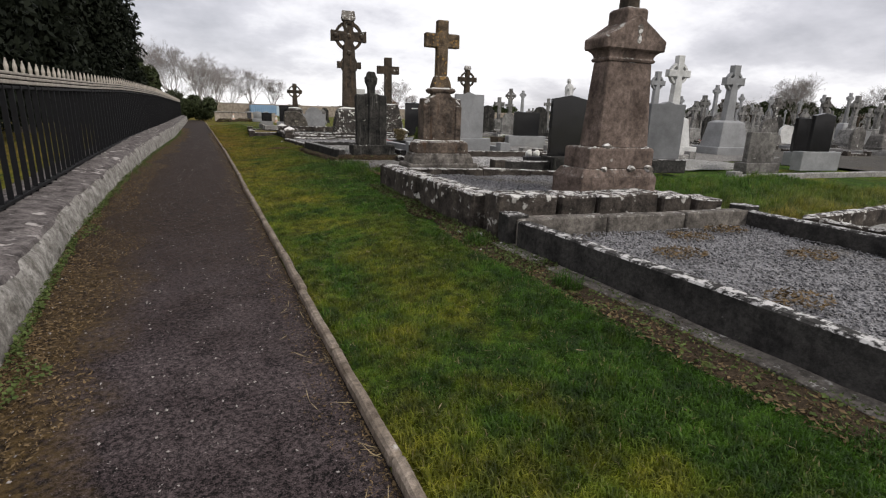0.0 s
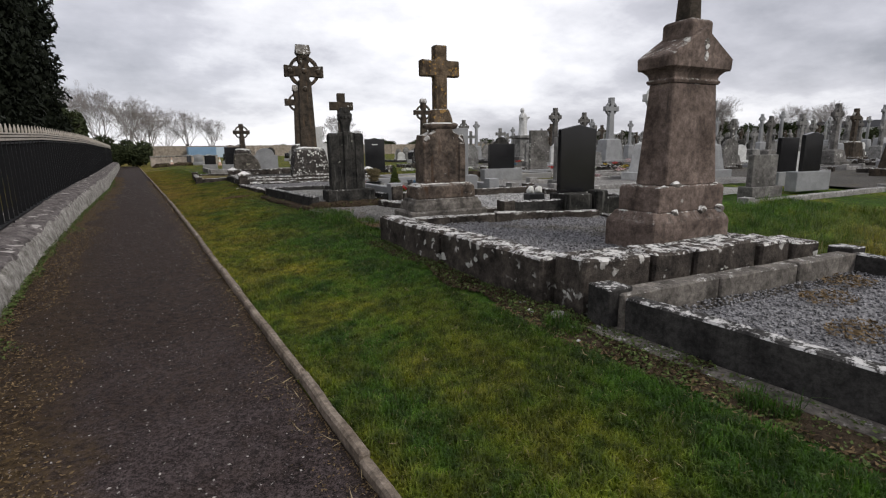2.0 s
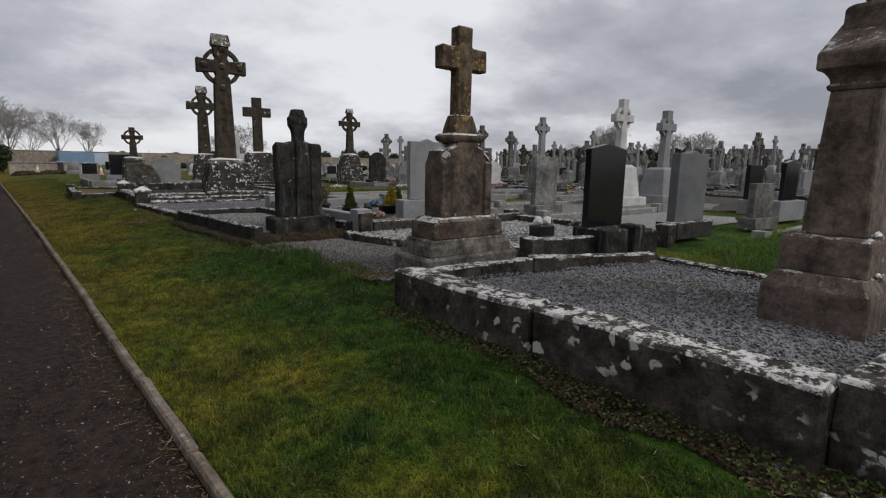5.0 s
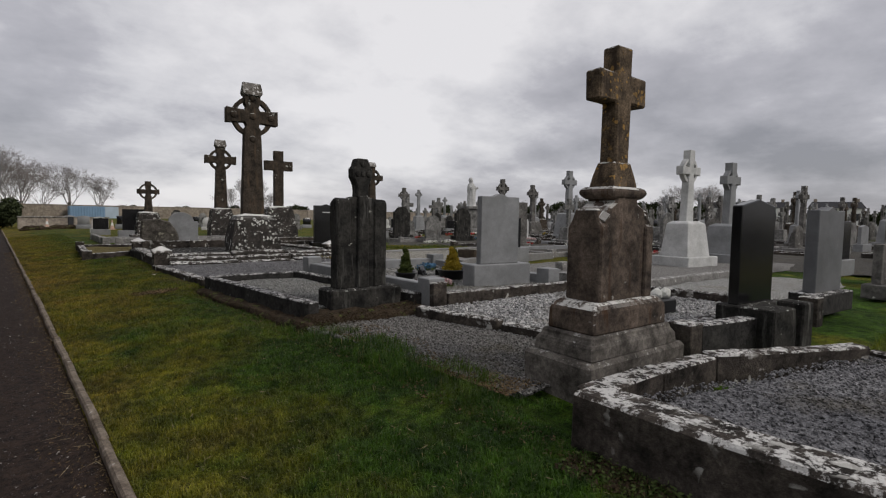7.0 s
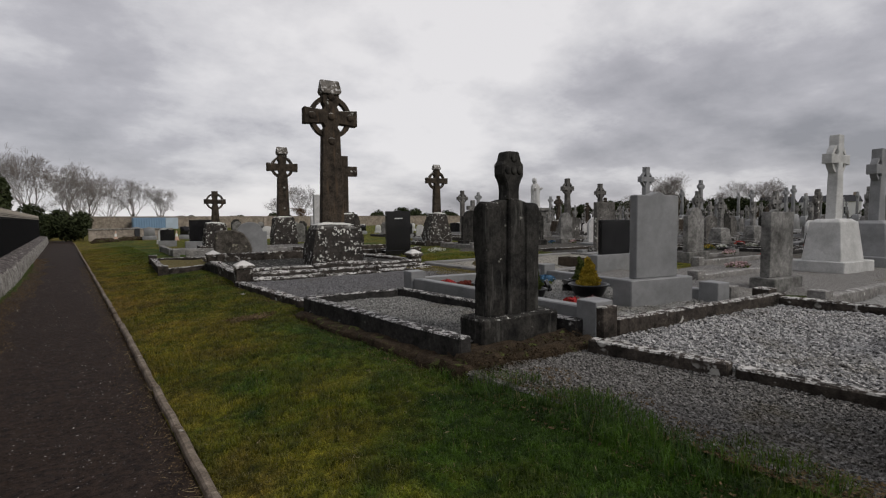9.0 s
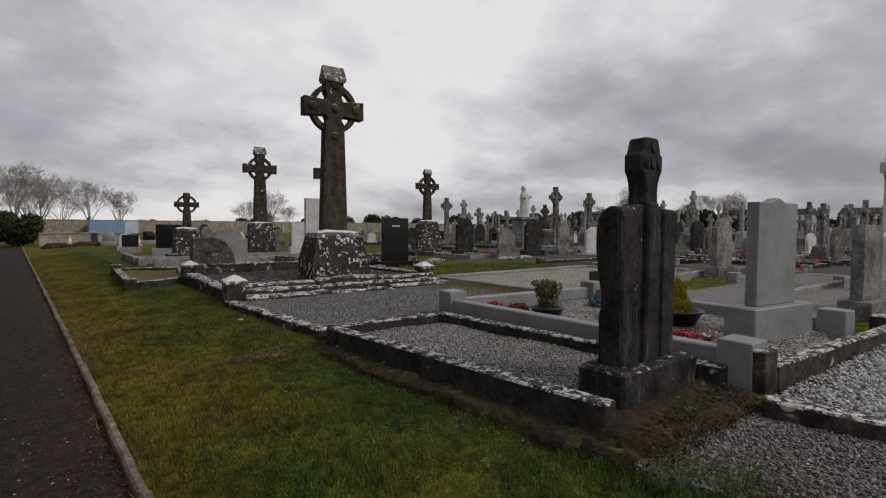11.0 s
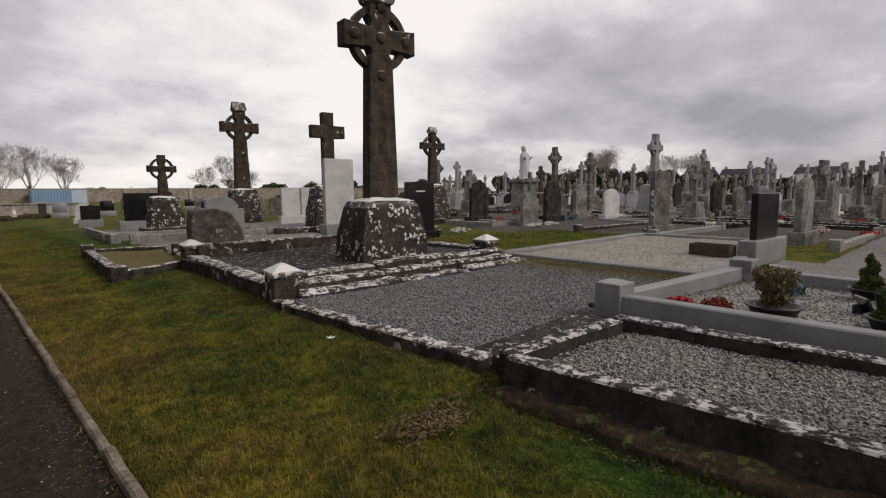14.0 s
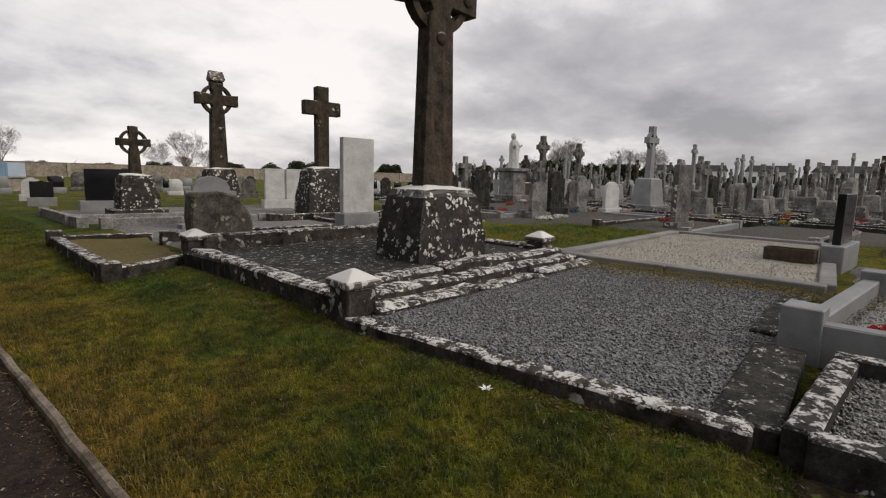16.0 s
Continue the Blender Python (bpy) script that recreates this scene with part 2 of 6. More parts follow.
def leaf_material(name, dark, light, scale=3.0):
    m, n = material(name)
    isle = n.add("ShaderNodeNewGeometry").outputs["Random Per Island"]
    color = n.mix(n.maths("MULTIPLY", n.maths("ADD", isle, n.noise(scale)), 0.55), dark, light)
    n.surface(color, 0.75)
    return m


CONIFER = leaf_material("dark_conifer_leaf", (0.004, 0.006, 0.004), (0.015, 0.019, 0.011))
BUSH = leaf_material("dark_bush_leaf", (0.018, 0.026, 0.012), (0.05, 0.06, 0.025))
GOLD = leaf_material("golden_conifer_leaf", (0.16, 0.12, 0.012), (0.5, 0.36, 0.04))
SHRUB = leaf_material("green_shrub_leaf", (0.03, 0.05, 0.015), (0.1, 0.12, 0.03))
HEATHER = leaf_material("brown_heather_leaf", (0.07, 0.06, 0.03), (0.2, 0.16, 0.09))
RUSSET_LEAF = leaf_material("russet_leaf", (0.08, 0.02, 0.015), (0.3, 0.06, 0.04))
GRIT = leaf_material("worn_grit", (0.03, 0.025, 0.024), (0.2, 0.175, 0.17), 30.0)
LITTER = leaf_material("leaf_litter", (0.03, 0.02, 0.01), (0.2, 0.14, 0.075), 9.0)
SOIL = leaf_material("damp_soil", (0.01, 0.0075, 0.005), (0.075, 0.052, 0.03), 9.0)
MOSS = leaf_material("yellow_moss", (0.09, 0.08, 0.02), (0.24, 0.19, 0.05), 9.0)
WEED = leaf_material("ground_ivy_leaf", (0.03, 0.05, 0.014), (0.1, 0.13, 0.04), 9.0)


def grass_color(n):
    """Green turf with mossy yellow patches and dry brown ones."""
    patch = n.noise(0.85, 3.0, 0.5)
    small = n.noise(4.5, 3.0, 0.6)
    blend = n.maths("ADD", n.maths("MULTIPLY", patch, 0.62), n.maths("MULTIPLY", small, 0.38))
    x, y, z = n.xyz(n.position())
    edge = n.band(x, 2.0, 0.6)
    along = n.band(y, 3.0, 14.0)
    moss = n.maths("ADD", blend, n.maths("MULTIPLY", n.maths("ADD", edge, n.maths("MULTIPLY", along, 1.5)), 0.07))
    moss = n.maths("SUBTRACT", moss, n.maths("MULTIPLY", n.band(x, 1.5, 2.3), 0.05))
    color = n.mix(n.band(moss, 0.47, 0.62), (0.062, 0.122, 0.017), (0.17, 0.172, 0.024))
    color = n.mix(n.maths("MULTIPLY", n.band(moss, 0.62, 0.76), 0.75), color, (0.2, 0.15, 0.045))
    lush = n.band(n.maths("ADD", x, n.maths("MULTIPLY", n.noise(1.7, 4.0), 0.9)), 1.7, 2.5)
    lush = n.maths("MULTIPLY", lush, n.band(x, 3.6, 2.7))
    color = n.mix(n.maths("MULTIPLY", n.band(x, 3.4, 4.4), n.maths("MULTIPLY", n.band(n.noise(1.9, 4.0), 0.3, 0.6), n.band(y, 5.0, 3.4))), color, (0.24, 0.19, 0.075))
    color = n.mix(n.maths("MULTIPLY", n.maths("MULTIPLY", lush, 0.8), n.maths("SUBTRACT", 1.0, n.maths("MULTIPLY", along, 0.6))), color, (0.036, 0.085, 0.012))
    color = n.mix(1.0, color, n.mix(n.band(y, 7.0, 12.0), (0.97, 1.05, 0.86), (1.06, 0.95, 0.86)), "MULTIPLY")
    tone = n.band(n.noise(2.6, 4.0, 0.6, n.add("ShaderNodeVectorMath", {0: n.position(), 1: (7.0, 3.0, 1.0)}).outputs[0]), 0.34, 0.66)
    # mottled tufts; their lit tops and shaded gaps are put into the colour
    tuft_shade = n.band(n.noise(13.0, 3.0, 0.6), 0.36, 0.62)
    color = n.mix(0.8, color, n.mix(tuft_shade, (0.36, 0.4, 0.4), (1.4, 1.35, 1.22)), "MULTIPLY")
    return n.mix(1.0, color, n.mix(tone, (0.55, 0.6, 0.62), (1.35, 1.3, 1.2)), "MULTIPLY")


TURF, n = material("mossy_turf")
# dark soil between the blades, with the shade down there painted in too
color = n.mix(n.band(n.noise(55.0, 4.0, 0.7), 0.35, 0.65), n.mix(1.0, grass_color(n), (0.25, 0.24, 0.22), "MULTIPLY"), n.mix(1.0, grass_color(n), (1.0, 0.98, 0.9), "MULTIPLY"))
n.surface(color, 0.95, n.bump(n.noise(70.0, 4.0, 0.7), 0.9, 0.03))
BLADES, n = material("grass_blades")
isle = n.add("ShaderNodeNewGeometry").outputs["Random Per Island"]
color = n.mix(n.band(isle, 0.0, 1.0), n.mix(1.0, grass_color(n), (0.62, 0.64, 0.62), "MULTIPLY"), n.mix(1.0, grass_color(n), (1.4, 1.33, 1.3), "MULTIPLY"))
color = n.mix(n.band(isle, 0.975, 0.98), color, (0.22, 0.19, 0.09))
sheen = n.add("ShaderNodeBsdfPrincipled", {"Base Color": color, "Roughness": 0.55, "Specular IOR Level": 0.35})
lit = n.add("ShaderNodeBsdfTranslucent", {0: n.mix(1.0, color, (1.15, 1.25, 0.8), "MULTIPLY")})
both = n.add("ShaderNodeMixShader", {0: 0.45, 1: sheen.outputs[0], 2: lit.outputs[0]})
n.tree.links.new(both.outputs[0], n.add("ShaderNodeOutputMaterial").inputs[0])

ASPHALT, n = material("old_asphalt")
x, y, z = n.xyz(n.position())
grit = n.maths("ADD", n.maths("MULTIPLY", n.noise(48.0, 4.0, 0.8), 0.6), n.maths("MULTIPLY", n.noise(160.0, 2.0, 0.7), 0.4))
wide = n.noise(2.6, 6.0, 0.7)
color = n.mix(n.band(grit, 0.45, 0.58), (0.004, 0.0032, 0.0032), (0.125, 0.097, 0.098))
color = n.mix(n.band(wide, 0.42, 0.6), n.mix(1.0, color, (0.6, 0.58, 0.58), "MULTIPLY"), n.mix(0.2, color, (0.08, 0.064, 0.064)))
side = n.maths("ADD", n.band(x, -0.25, -1.0), n.maths("MULTIPLY", n.noise(1.7, 6.0, 0.65), 1.1))
color = n.mix(n.maths("MULTIPLY", n.band(side, 0.72, 1.15), 0.85), color, n.mix(n.band(n.noise(30.0), 0.35, 0.65), (0.012, 0.008, 0.004), (0.105, 0.068, 0.024)))
rim = n.maths("ADD", n.band(x, 0.3, 0.62), n.maths("MULTIPLY", n.noise(5.0), 0.6))
color = n.mix(n.maths("MULTIPLY", n.band(rim, 0.75, 1.05), 0.8), color, (0.016, 0.012, 0.009))
damp = n.band(n.maths("ADD", y, n.maths("MULTIPLY", n.noise(1.1, 6.0, 0.65), 5.0)), 5.0, 8.0)
color = n.mix(n.maths("MULTIPLY", damp, 0.85), color, n.mix(n.band(n.noise(20.0, 5.0, 0.7), 0.35, 0.65), (0.006, 0.004, 0.003), (0.042, 0.027, 0.019)))
chips = n.band(n.spots(38.0), 0.17, 0.1)
chips = n.maths("MULTIPLY", chips, n.band(n.noise(22.0), 0.56, 0.6))
n.surface(n.mix(n.maths("MULTIPLY", chips, 0.7), color, (0.3, 0.28, 0.27)), 0.82, n.bump(grit, 1.0, 0.012))


def gravel_material(name, dark, light):
    m, n = material(name)
    isle = n.add("ShaderNodeNewGeometry").outputs["Random Per Island"]
    cells = n.add("ShaderNodeTexVoronoi", {"Vector": n.position(), "Scale": 62.0})
    shade = n.maths("MULTIPLY", n.maths("ADD", isle, n.xyz(cells.outputs["Color"])[0]), 0.5)
    color = n.mix(n.band(shade, 0.1, 0.9), dark, light)
    moss = n.band(n.noise(1.3, 5.0, 0.65), 0.55, 0.68)
    color = n.mix(n.maths("MULTIPLY", moss, 0.35), color, (0.14, 0.115, 0.06))
    n.surface(color, 0.9, n.bump(cells.outputs["Distance"], 0.9, 0.02))
    return m


GRAVEL_BLUE = gravel_material("blue_grey_gravel", (0.082, 0.081, 0.084), (0.33, 0.326, 0.336))
GRAVEL_GREY = gravel_material("grey_gravel", (0.08, 0.08, 0.077), (0.46, 0.455, 0.435))
GRAVEL_WHITE = gravel_material("white_gravel", (0.07, 0.07, 0.07), (0.68, 0.67, 0.66))
GRAVEL_DARK = gravel_material("dark_worn_gravel", (0.035, 0.033, 0.03), (0.13, 0.122, 0.11))
GRAVEL_MOSS = gravel_material("mossy_gravel", (0.06, 0.05, 0.02), (0.22, 0.18, 0.07))
GRAVEL_MID = gravel_material("muddy_grey_gravel", (0.06, 0.056, 0.052), (0.33, 0.32, 0.305))
GRAVEL_BUFF = gravel_material("buff_gravel", (0.17, 0.16, 0.138), (0.46, 0.44, 0.39))


# ---- mesh helpers ----
def finish(name, bm, mat, smooth=False):
    me = bpy.data.meshes.new(name)
    bm.normal_update()
    bm.to_mesh(me)
    bm.free()
    me.materials.append(mat)
    if smooth:
        me.shade_smooth()
    return me


def part(name, bm, mat, parent, label="", smooth=False):
    ob = new(name, finish(name, bm, mat, smooth))
    ob.parent = parent
    return tagged(ob, label)


def root(name, m, label, category, group="", kind=""):
    ob = new(name)
    ob.empty_display_size = 0.2
    ob.matrix_world = m
    return tagged(ob, label, category, group, kind)


def solid(name, bm, mat, label, category, m=None, group="", kind="", smooth=False):
    ob = new(name, finish(name, bm, mat, smooth))
    if m is not None:
        ob.matrix_world = m
    return tagged(ob, label, category, group, kind)


def roughen(bm, amp, scale=5.0, seed=0.0):
    """Moves vertices by noise, for worn and uneven stone."""
    for v in bm.verts:
        p = v.co * scale + Vector((seed, seed * 1.7, seed * 0.3))
        v.co += noise.noise_vector(p) * amp


def block(sx, sy, z0, z1, cx=0.0, cy=0.0, taper=(1.0, 1.0), bevel=0.01, rough=0.0, cuts=0, bm=None, seed=0.0):
    """A box with worn edges, tapered towards its top."""
    bm = bm or bmesh.new()
    got = bmesh.ops.create_cube(bm, size=1.0)["verts"]
    for v in got:
        up = v.co.z > 0
        v.co = Vector((cx + v.co.x * sx * (taper[0] if up else 1), cy + v.co.y * sy * (taper[1] if up else 1), z1 if up else z0))
    edges = list({e for v in got for e in v.link_edges})
    if bevel:
        out = bmesh.ops.bevel(bm, geom=edges, offset=bevel, segments=1, affect="EDGES", profile=0.5)
        got = out["verts"]
    if cuts:
        faces = {f for v in got for f in v.link_faces}
        bmesh.ops.subdivide_edges(bm, edges=list({e for f in faces for e in f.edges if e.calc_length() > 0.06}), cuts=cuts, use_grid_fill=True)
    if rough:
        roughen(bm, rough, 5.0, seed)
    return bm


def outline(points, y0, y1, bevel=0.008):
    """A flat outline of (x, z) points, given depth from y0 to y1."""
    bm = bmesh.new()
    f = bm.faces.new([bm.verts.new((x, y0, z)) for x, z in points])
    got = bmesh.ops.extrude_face_region(bm, geom=[f])["geom"]
    for v in got:
        if isinstance(v, bmesh.types.BMVert):
            v.co.y = y1
    bmesh.ops.recalc_face_normals(bm, faces=bm.faces)
    if bevel:
        bmesh.ops.bevel(bm, geom=[e for e in bm.edges if e.calc_face_angle(0) > 0.5], offset=bevel, segments=1, affect="EDGES")
    return bm


def stack(sections, bevel=0.0):
    """A loft of rectangles (z, width, depth), for plinths and mouldings."""
    bm = bmesh.new()
    rings = [[bm.verts.new((sx * wx / 2, sy * dy / 2, z)) for sx, sy in ((-1, -1), (1, -1), (1, 1), (-1, 1))] for z, wx, dy in sections]
    for a, b in zip(rings, rings[1:]):
        for i in range(4):
            bm.faces.new((a[i], a[(i + 1) % 4], b[(i + 1) % 4], b[i]))
    bm.faces.new(rings[0][::-1])
    bm.faces.new(rings[-1])
    if bevel:
        bmesh.ops.bevel(bm, geom=list(bm.edges), offset=bevel, segments=1, affect="EDGES", clamp_overlap=True)
    return bm


def hoop(r0, r1, y0, y1, cz, steps=40):
    """A flat ring of square section, standing up in x and z."""
    bm = bmesh.new()
    grid = []
    for i in range(steps):
        c, s = math.cos(2 * math.pi * i / steps), math.sin(2 * math.pi * i / steps)
        grid.append([bm.verts.new((c * r, y, cz + s * r)) for r, y in ((r0, y0), (r1, y0), (r1, y1), (r0, y1))])
    for a, b in zip(grid, grid[1:] + grid[:1]):
        for k in range(4):
            bm.faces.new((a[k], b[k], b[(k + 1) % 4], a[(k + 1) % 4]))
    bmesh.ops.recalc_face_normals(bm, faces=bm.faces)
    return bm


def bar(p, q, width, z0, z1, bevel=0.012, rough=0.0, cuts=0, seed=0.0, dz=0.0):
    """A kerb from p to q in the plan. dz: how much the far end stands higher."""
    p, q = Vector((*p, 0)), Vector((*q, 0))
    long = (q - p).length
    steps = max(1, int(long / 0.22)) if rough else 1
    bm = bmesh.new()
    rings = []
    for i in range(steps + 1):
        k = i / steps
        rings.append([bm.verts.new((s * width / 2, k * long, z + dz * k)) for s, z in ((-1, z0), (1, z0), (1, z1), (-1, z1))])
    for a, b in zip(rings, rings[1:]):
        for i in range(4):
            bm.faces.new((a[i], a[(i + 1) % 4], b[(i + 1) % 4], b[i]))
    bm.faces.new(rings[0][::-1])
    bm.faces.new(rings[-1])
    bmesh.ops.recalc_face_normals(bm, faces=bm.faces)
    if bevel:
        bmesh.ops.bevel(bm, geom=[e for e in bm.edges if e.calc_face_angle(0) > 0.5], offset=bevel, segments=1, affect="EDGES")
    if rough:
        roughen(bm, rough, 4.0, seed + p.x * 3 + p.y)
    turn = math.atan2(q.y - p.y, q.x - p.x) - math.pi / 2
    bm.transform(Matrix.Translation(p) @ Matrix.Rotation(turn, 4, "Z"))
    return bm


def soup(name, verts, faces, mat, smooth=False):
    """A mesh out of arrays: verts (n, 3), faces (m, k)."""
    me = bpy.data.meshes.new(name)
    verts, faces = np.asarray(verts, np.float32), np.asarray(faces, np.int32)
    k = faces.shape[1]
    me.vertices.add(len(verts))
    me.vertices.foreach_set("co", verts.ravel())
    me.loops.add(faces.size)
    me.loops.foreach_set("vertex_index", faces.ravel())
    me.polygons.add(len(faces))
    me.polygons.foreach_set("loop_start", np.arange(0, faces.size, k, dtype=np.int32))
    me.materials.append(mat)
    me.update(calc_edges=True)
    if smooth:
        me.shade_smooth()
    return me


# ---- the lie of the land ----
def path_height(y):
    return 0.0175 * min(max(y, -6.0), 13.0)


def edge_at(y):
    return 0.525 + 0.0015 * min(max(y, 0.0), 12.0)


def smooth(a, b, v):
    k = min(1.0, max(0.0, (v - a) / (b - a)))
    return k * k * (3 - 2 * k)


def plot_height(y):
    """The level on which the graves lie."""
    return 0.22 + 0.2 * smooth(2.0, 12.0, y)


def land(x, y):
    low, high = path_height(y), plot_height(y)
    if x < edge_at(y):
        z = low - 0.04 if x > -1.4 else low - 0.04 + 0.05 * smooth(-1.4, -2.2, x)
    else:
        z = low + 0.02 + (high - 0.04 - low - 0.02) * smooth(-0.15, 1.0, (x - edge_at(y)) / (2.45 - edge_at(y)))
    z -= 0.085 * smooth(1.9, 2.32, x) * smooth(9.3, 10.1, y) * (1 - smooth(12.9, 13.6, y)) * (1 - smooth(4.0, 5.0, x))
    near = 1.0 if -1.2 < y < 30 else 0.3
    if edge_at(y) + 0.05 < x:
        z += 0.018 * near * noise.noise(Vector((x * 1.3, y * 1.3, 0))) + 0.01 * near * noise.noise(Vector((x * 4.0, y * 4.0, 3)))
    return z


def steps_of(*bands):
    out = []
    for a, b, d in bands:
        out += list(np.arange(a, b - 1e-6, d))
    return out + [bands[-1][1]]


xs = steps_of((-900, -100, 200), (-100, -10, 15), (-10, -2, 1.0), (-2, 0.5, 0.25), (0.5, 2.8, 0.07), (2.8, 12, 0.4), (12, 40, 4), (40, 100, 15), (100, 900, 200))
ys = steps_of((-900, -100, 200), (-100, -10, 15), (-10, -2, 1.0), (-2, 24, 0.09), (24, 40, 1.0), (40, 100, 10), (100, 900, 200))
verts = [(x, y, land(x, y)) for y in ys for x in xs]
nx = len(xs)
faces = [(j * nx + i, j * nx + i + 1, (j + 1) * nx + i + 1, (j + 1) * nx + i) for j in range(len(ys) - 1) for i in range(nx - 1)]
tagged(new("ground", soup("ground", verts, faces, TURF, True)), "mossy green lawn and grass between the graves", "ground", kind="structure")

# the path, and its edging
bm = bmesh.new()
rows = []
for y in steps_of((-8, 30, 0.5), (30, 50, 2.0)):
    rows.append([bm.verts.new((x, y, path_height(y) + 0.012 * math.cos((x + 0.25) * 1.6))) for x in np.linspace(-1.3 + 0.034 * min(max(0, y - 9), 11), edge_at(y), 9)])
for a, b in zip(rows, rows[1:]):
    for i in range(8):
        bm.faces.new((a[i], a[i + 1], b[i + 1], b[i]))
solid("path", bm, ASPHALT, "worn dark asphalt footpath with brown litter along its side", "path", kind="structure", smooth=True)

edging = root("path_edging", Matrix(), "narrow weathered concrete edging strip between path and lawn", "edging", kind="structure")
y = -4.0
while y < 44:
    long = 0.914
    bm = bar((edge_at(y) + 0.025, y), (edge_at(y + long) + 0.025, y + long - 0.012), 0.05, -0.12, 0.055 + random.uniform(-0.008, 0.008), 0.012, 0.008, dz=path_height(y + long) - path_height(y))
    bmesh.ops.translate(bm, verts=bm.verts, vec=(random.uniform(-0.006, 0.006), 0, path_height(y)))
    part("edging_strip", bm, EDGING, edging)
    y += long

# ---- the low wall and its railing ----
def wall_at(y):
    return -1.12 + 0.034 * min(max(0.0, y - 9), 11) + 0.003 * max(0.0, y - 20) + 0.065 * max(0.0, 5.5 - max(y, 1.0))


def wall_rise(y):
    return 0.15 * smooth(7.0, 20.0, y)


low_wall = root("wall_west", Matrix(), "low rubble wall with a sloped mortar top and pale limewashed face", "wall", kind="structure")
for a in np.arange(-4, 46, 2.0):
    b = a + 2.0
    bm = bmesh.new()
    rings = []
    for y in np.linspace(a, b, 15):
        x, z = wall_at(y), path_height(y)
        sec = ((0.02, -0.15), (0.0, 0.06), (-0.02, 0.13), (-0.035, 0.2), (-0.06, 0.235))
        rings.append([bm.verts.new((x + dx, y, z + dz + wall_rise(y) * max(0, dz) / 0.235)) for dx, dz in sec])
    for p, q in zip(rings, rings[1:]):
        for i in range(len(p) - 1):
            bm.faces.new((p[i], q[i], q[i + 1], p[i + 1]))
    bmesh.ops.recalc_face_normals(bm, faces=bm.faces)
    for v in bm.verts:
        v.co += noise.noise_vector(v.co * 3.0) * 0.035 + noise.noise_vector(v.co * 9.0) * 0.015
    part("wall_face", bm, WALLFACE, low_wall, smooth=True)
    bm = bmesh.new()
    rings = []
    for y in np.linspace(a, b, 19):
        x, z = wall_at(y), path_height(y) + wall_rise(y)
        sec = ((-0.05, 0.21), (-0.075, 0.25), (-0.13, 0.265), (-0.2, 0.275), (-0.28, 0.285), (-0.36, 0.295), (-0.45, 0.3), (-0.72, 0.3), (-0.75, -0.1))
        rings.append([bm.verts.new((x + dx, y, z + dz)) for dx, dz in sec])
    for p, q in zip(rings, rings[1:]):
        for i in range(len(p) - 1):
            bm.faces.new((p[i], q[i], q[i + 1], p[i + 1]))
    bmesh.ops.recalc_face_normals(bm, faces=bm.faces)
    for v in bm.verts:
        v.co += noise.noise_vector(v.co * 4.0) * 0.022 + noise.noise_vector(Vector((v.co.x * 22, v.co.y * 7, v.co.z * 22))) * 0.013
    part("wall_top", bm, WALLTOP, low_wall, smooth=False)

railing = root("iron_railing", Matrix(), "black iron railing with pale spear tips on the low wall", "railing")


def rail_x(y):
    return -1.53 + 0.034 * min(max(0.0, y - 9), 11) + 0.003 * max(0.0, y - 20)


bm = block(0.045, 0.022, 0.0, 1.14, bevel=0.004)
bar_mesh = finish("railing_bar", bm, IRON)
bm = bmesh.new()
bmesh.ops.create_cone(bm, cap_ends=True, segments=6, radius1=0.02, radius2=0.005, depth=0.075, matrix=Matrix.Translation((0, 0, 1.247)))
bmesh.ops.create_cone(bm, cap_ends=True, segments=6, radius1=0.013, radius2=0.02, depth=0.05, matrix=Matrix.Translation((0, 0, 1.185)))
tip_mesh = finish("spear_tip", bm, RAIL_TOP)
y, count = -3.0, 0
while y < 46:
    at = Vector((rail_x(y), y, path_height(y) + 0.27 + wall_rise(y) * 0.6))
    one = new("railing_bar", bar_mesh)
    one.parent, one.location = railing, at
    tip = new("spear_tip", tip_mesh)
    tip.parent, tip.location = railing, at
    y += 0.26
for a, b in ((-4, 7), (7, 10), (10, 13), (13, 16), (16, 20), (20, 46)):
    for name, z0, z1, mat, wide in (("bottom_rail", 0.31, 0.345, IRON, 0.045), ("top_rail", 1.41, 1.435, RAIL_TOP, 0.05), ("top_rail", 1.37, 1.4, RAIL_TOP, 0.06), ("top_rail", 1.325, 1.36, RAIL_TOP, 0.05), ("middle_rail", 1.28, 1.31, IRON, 0.03)):
        low_end, high_end = path_height(a) + wall_rise(a) * 0.6, path_height(b) + wall_rise(b) * 0.6
        bm = bar((rail_x(a), a), (rail_x(b), b), wide, z0 + low_end, z1 + low_end, 0.005, dz=high_end - low_end)
        part(name, bm, mat, railing)


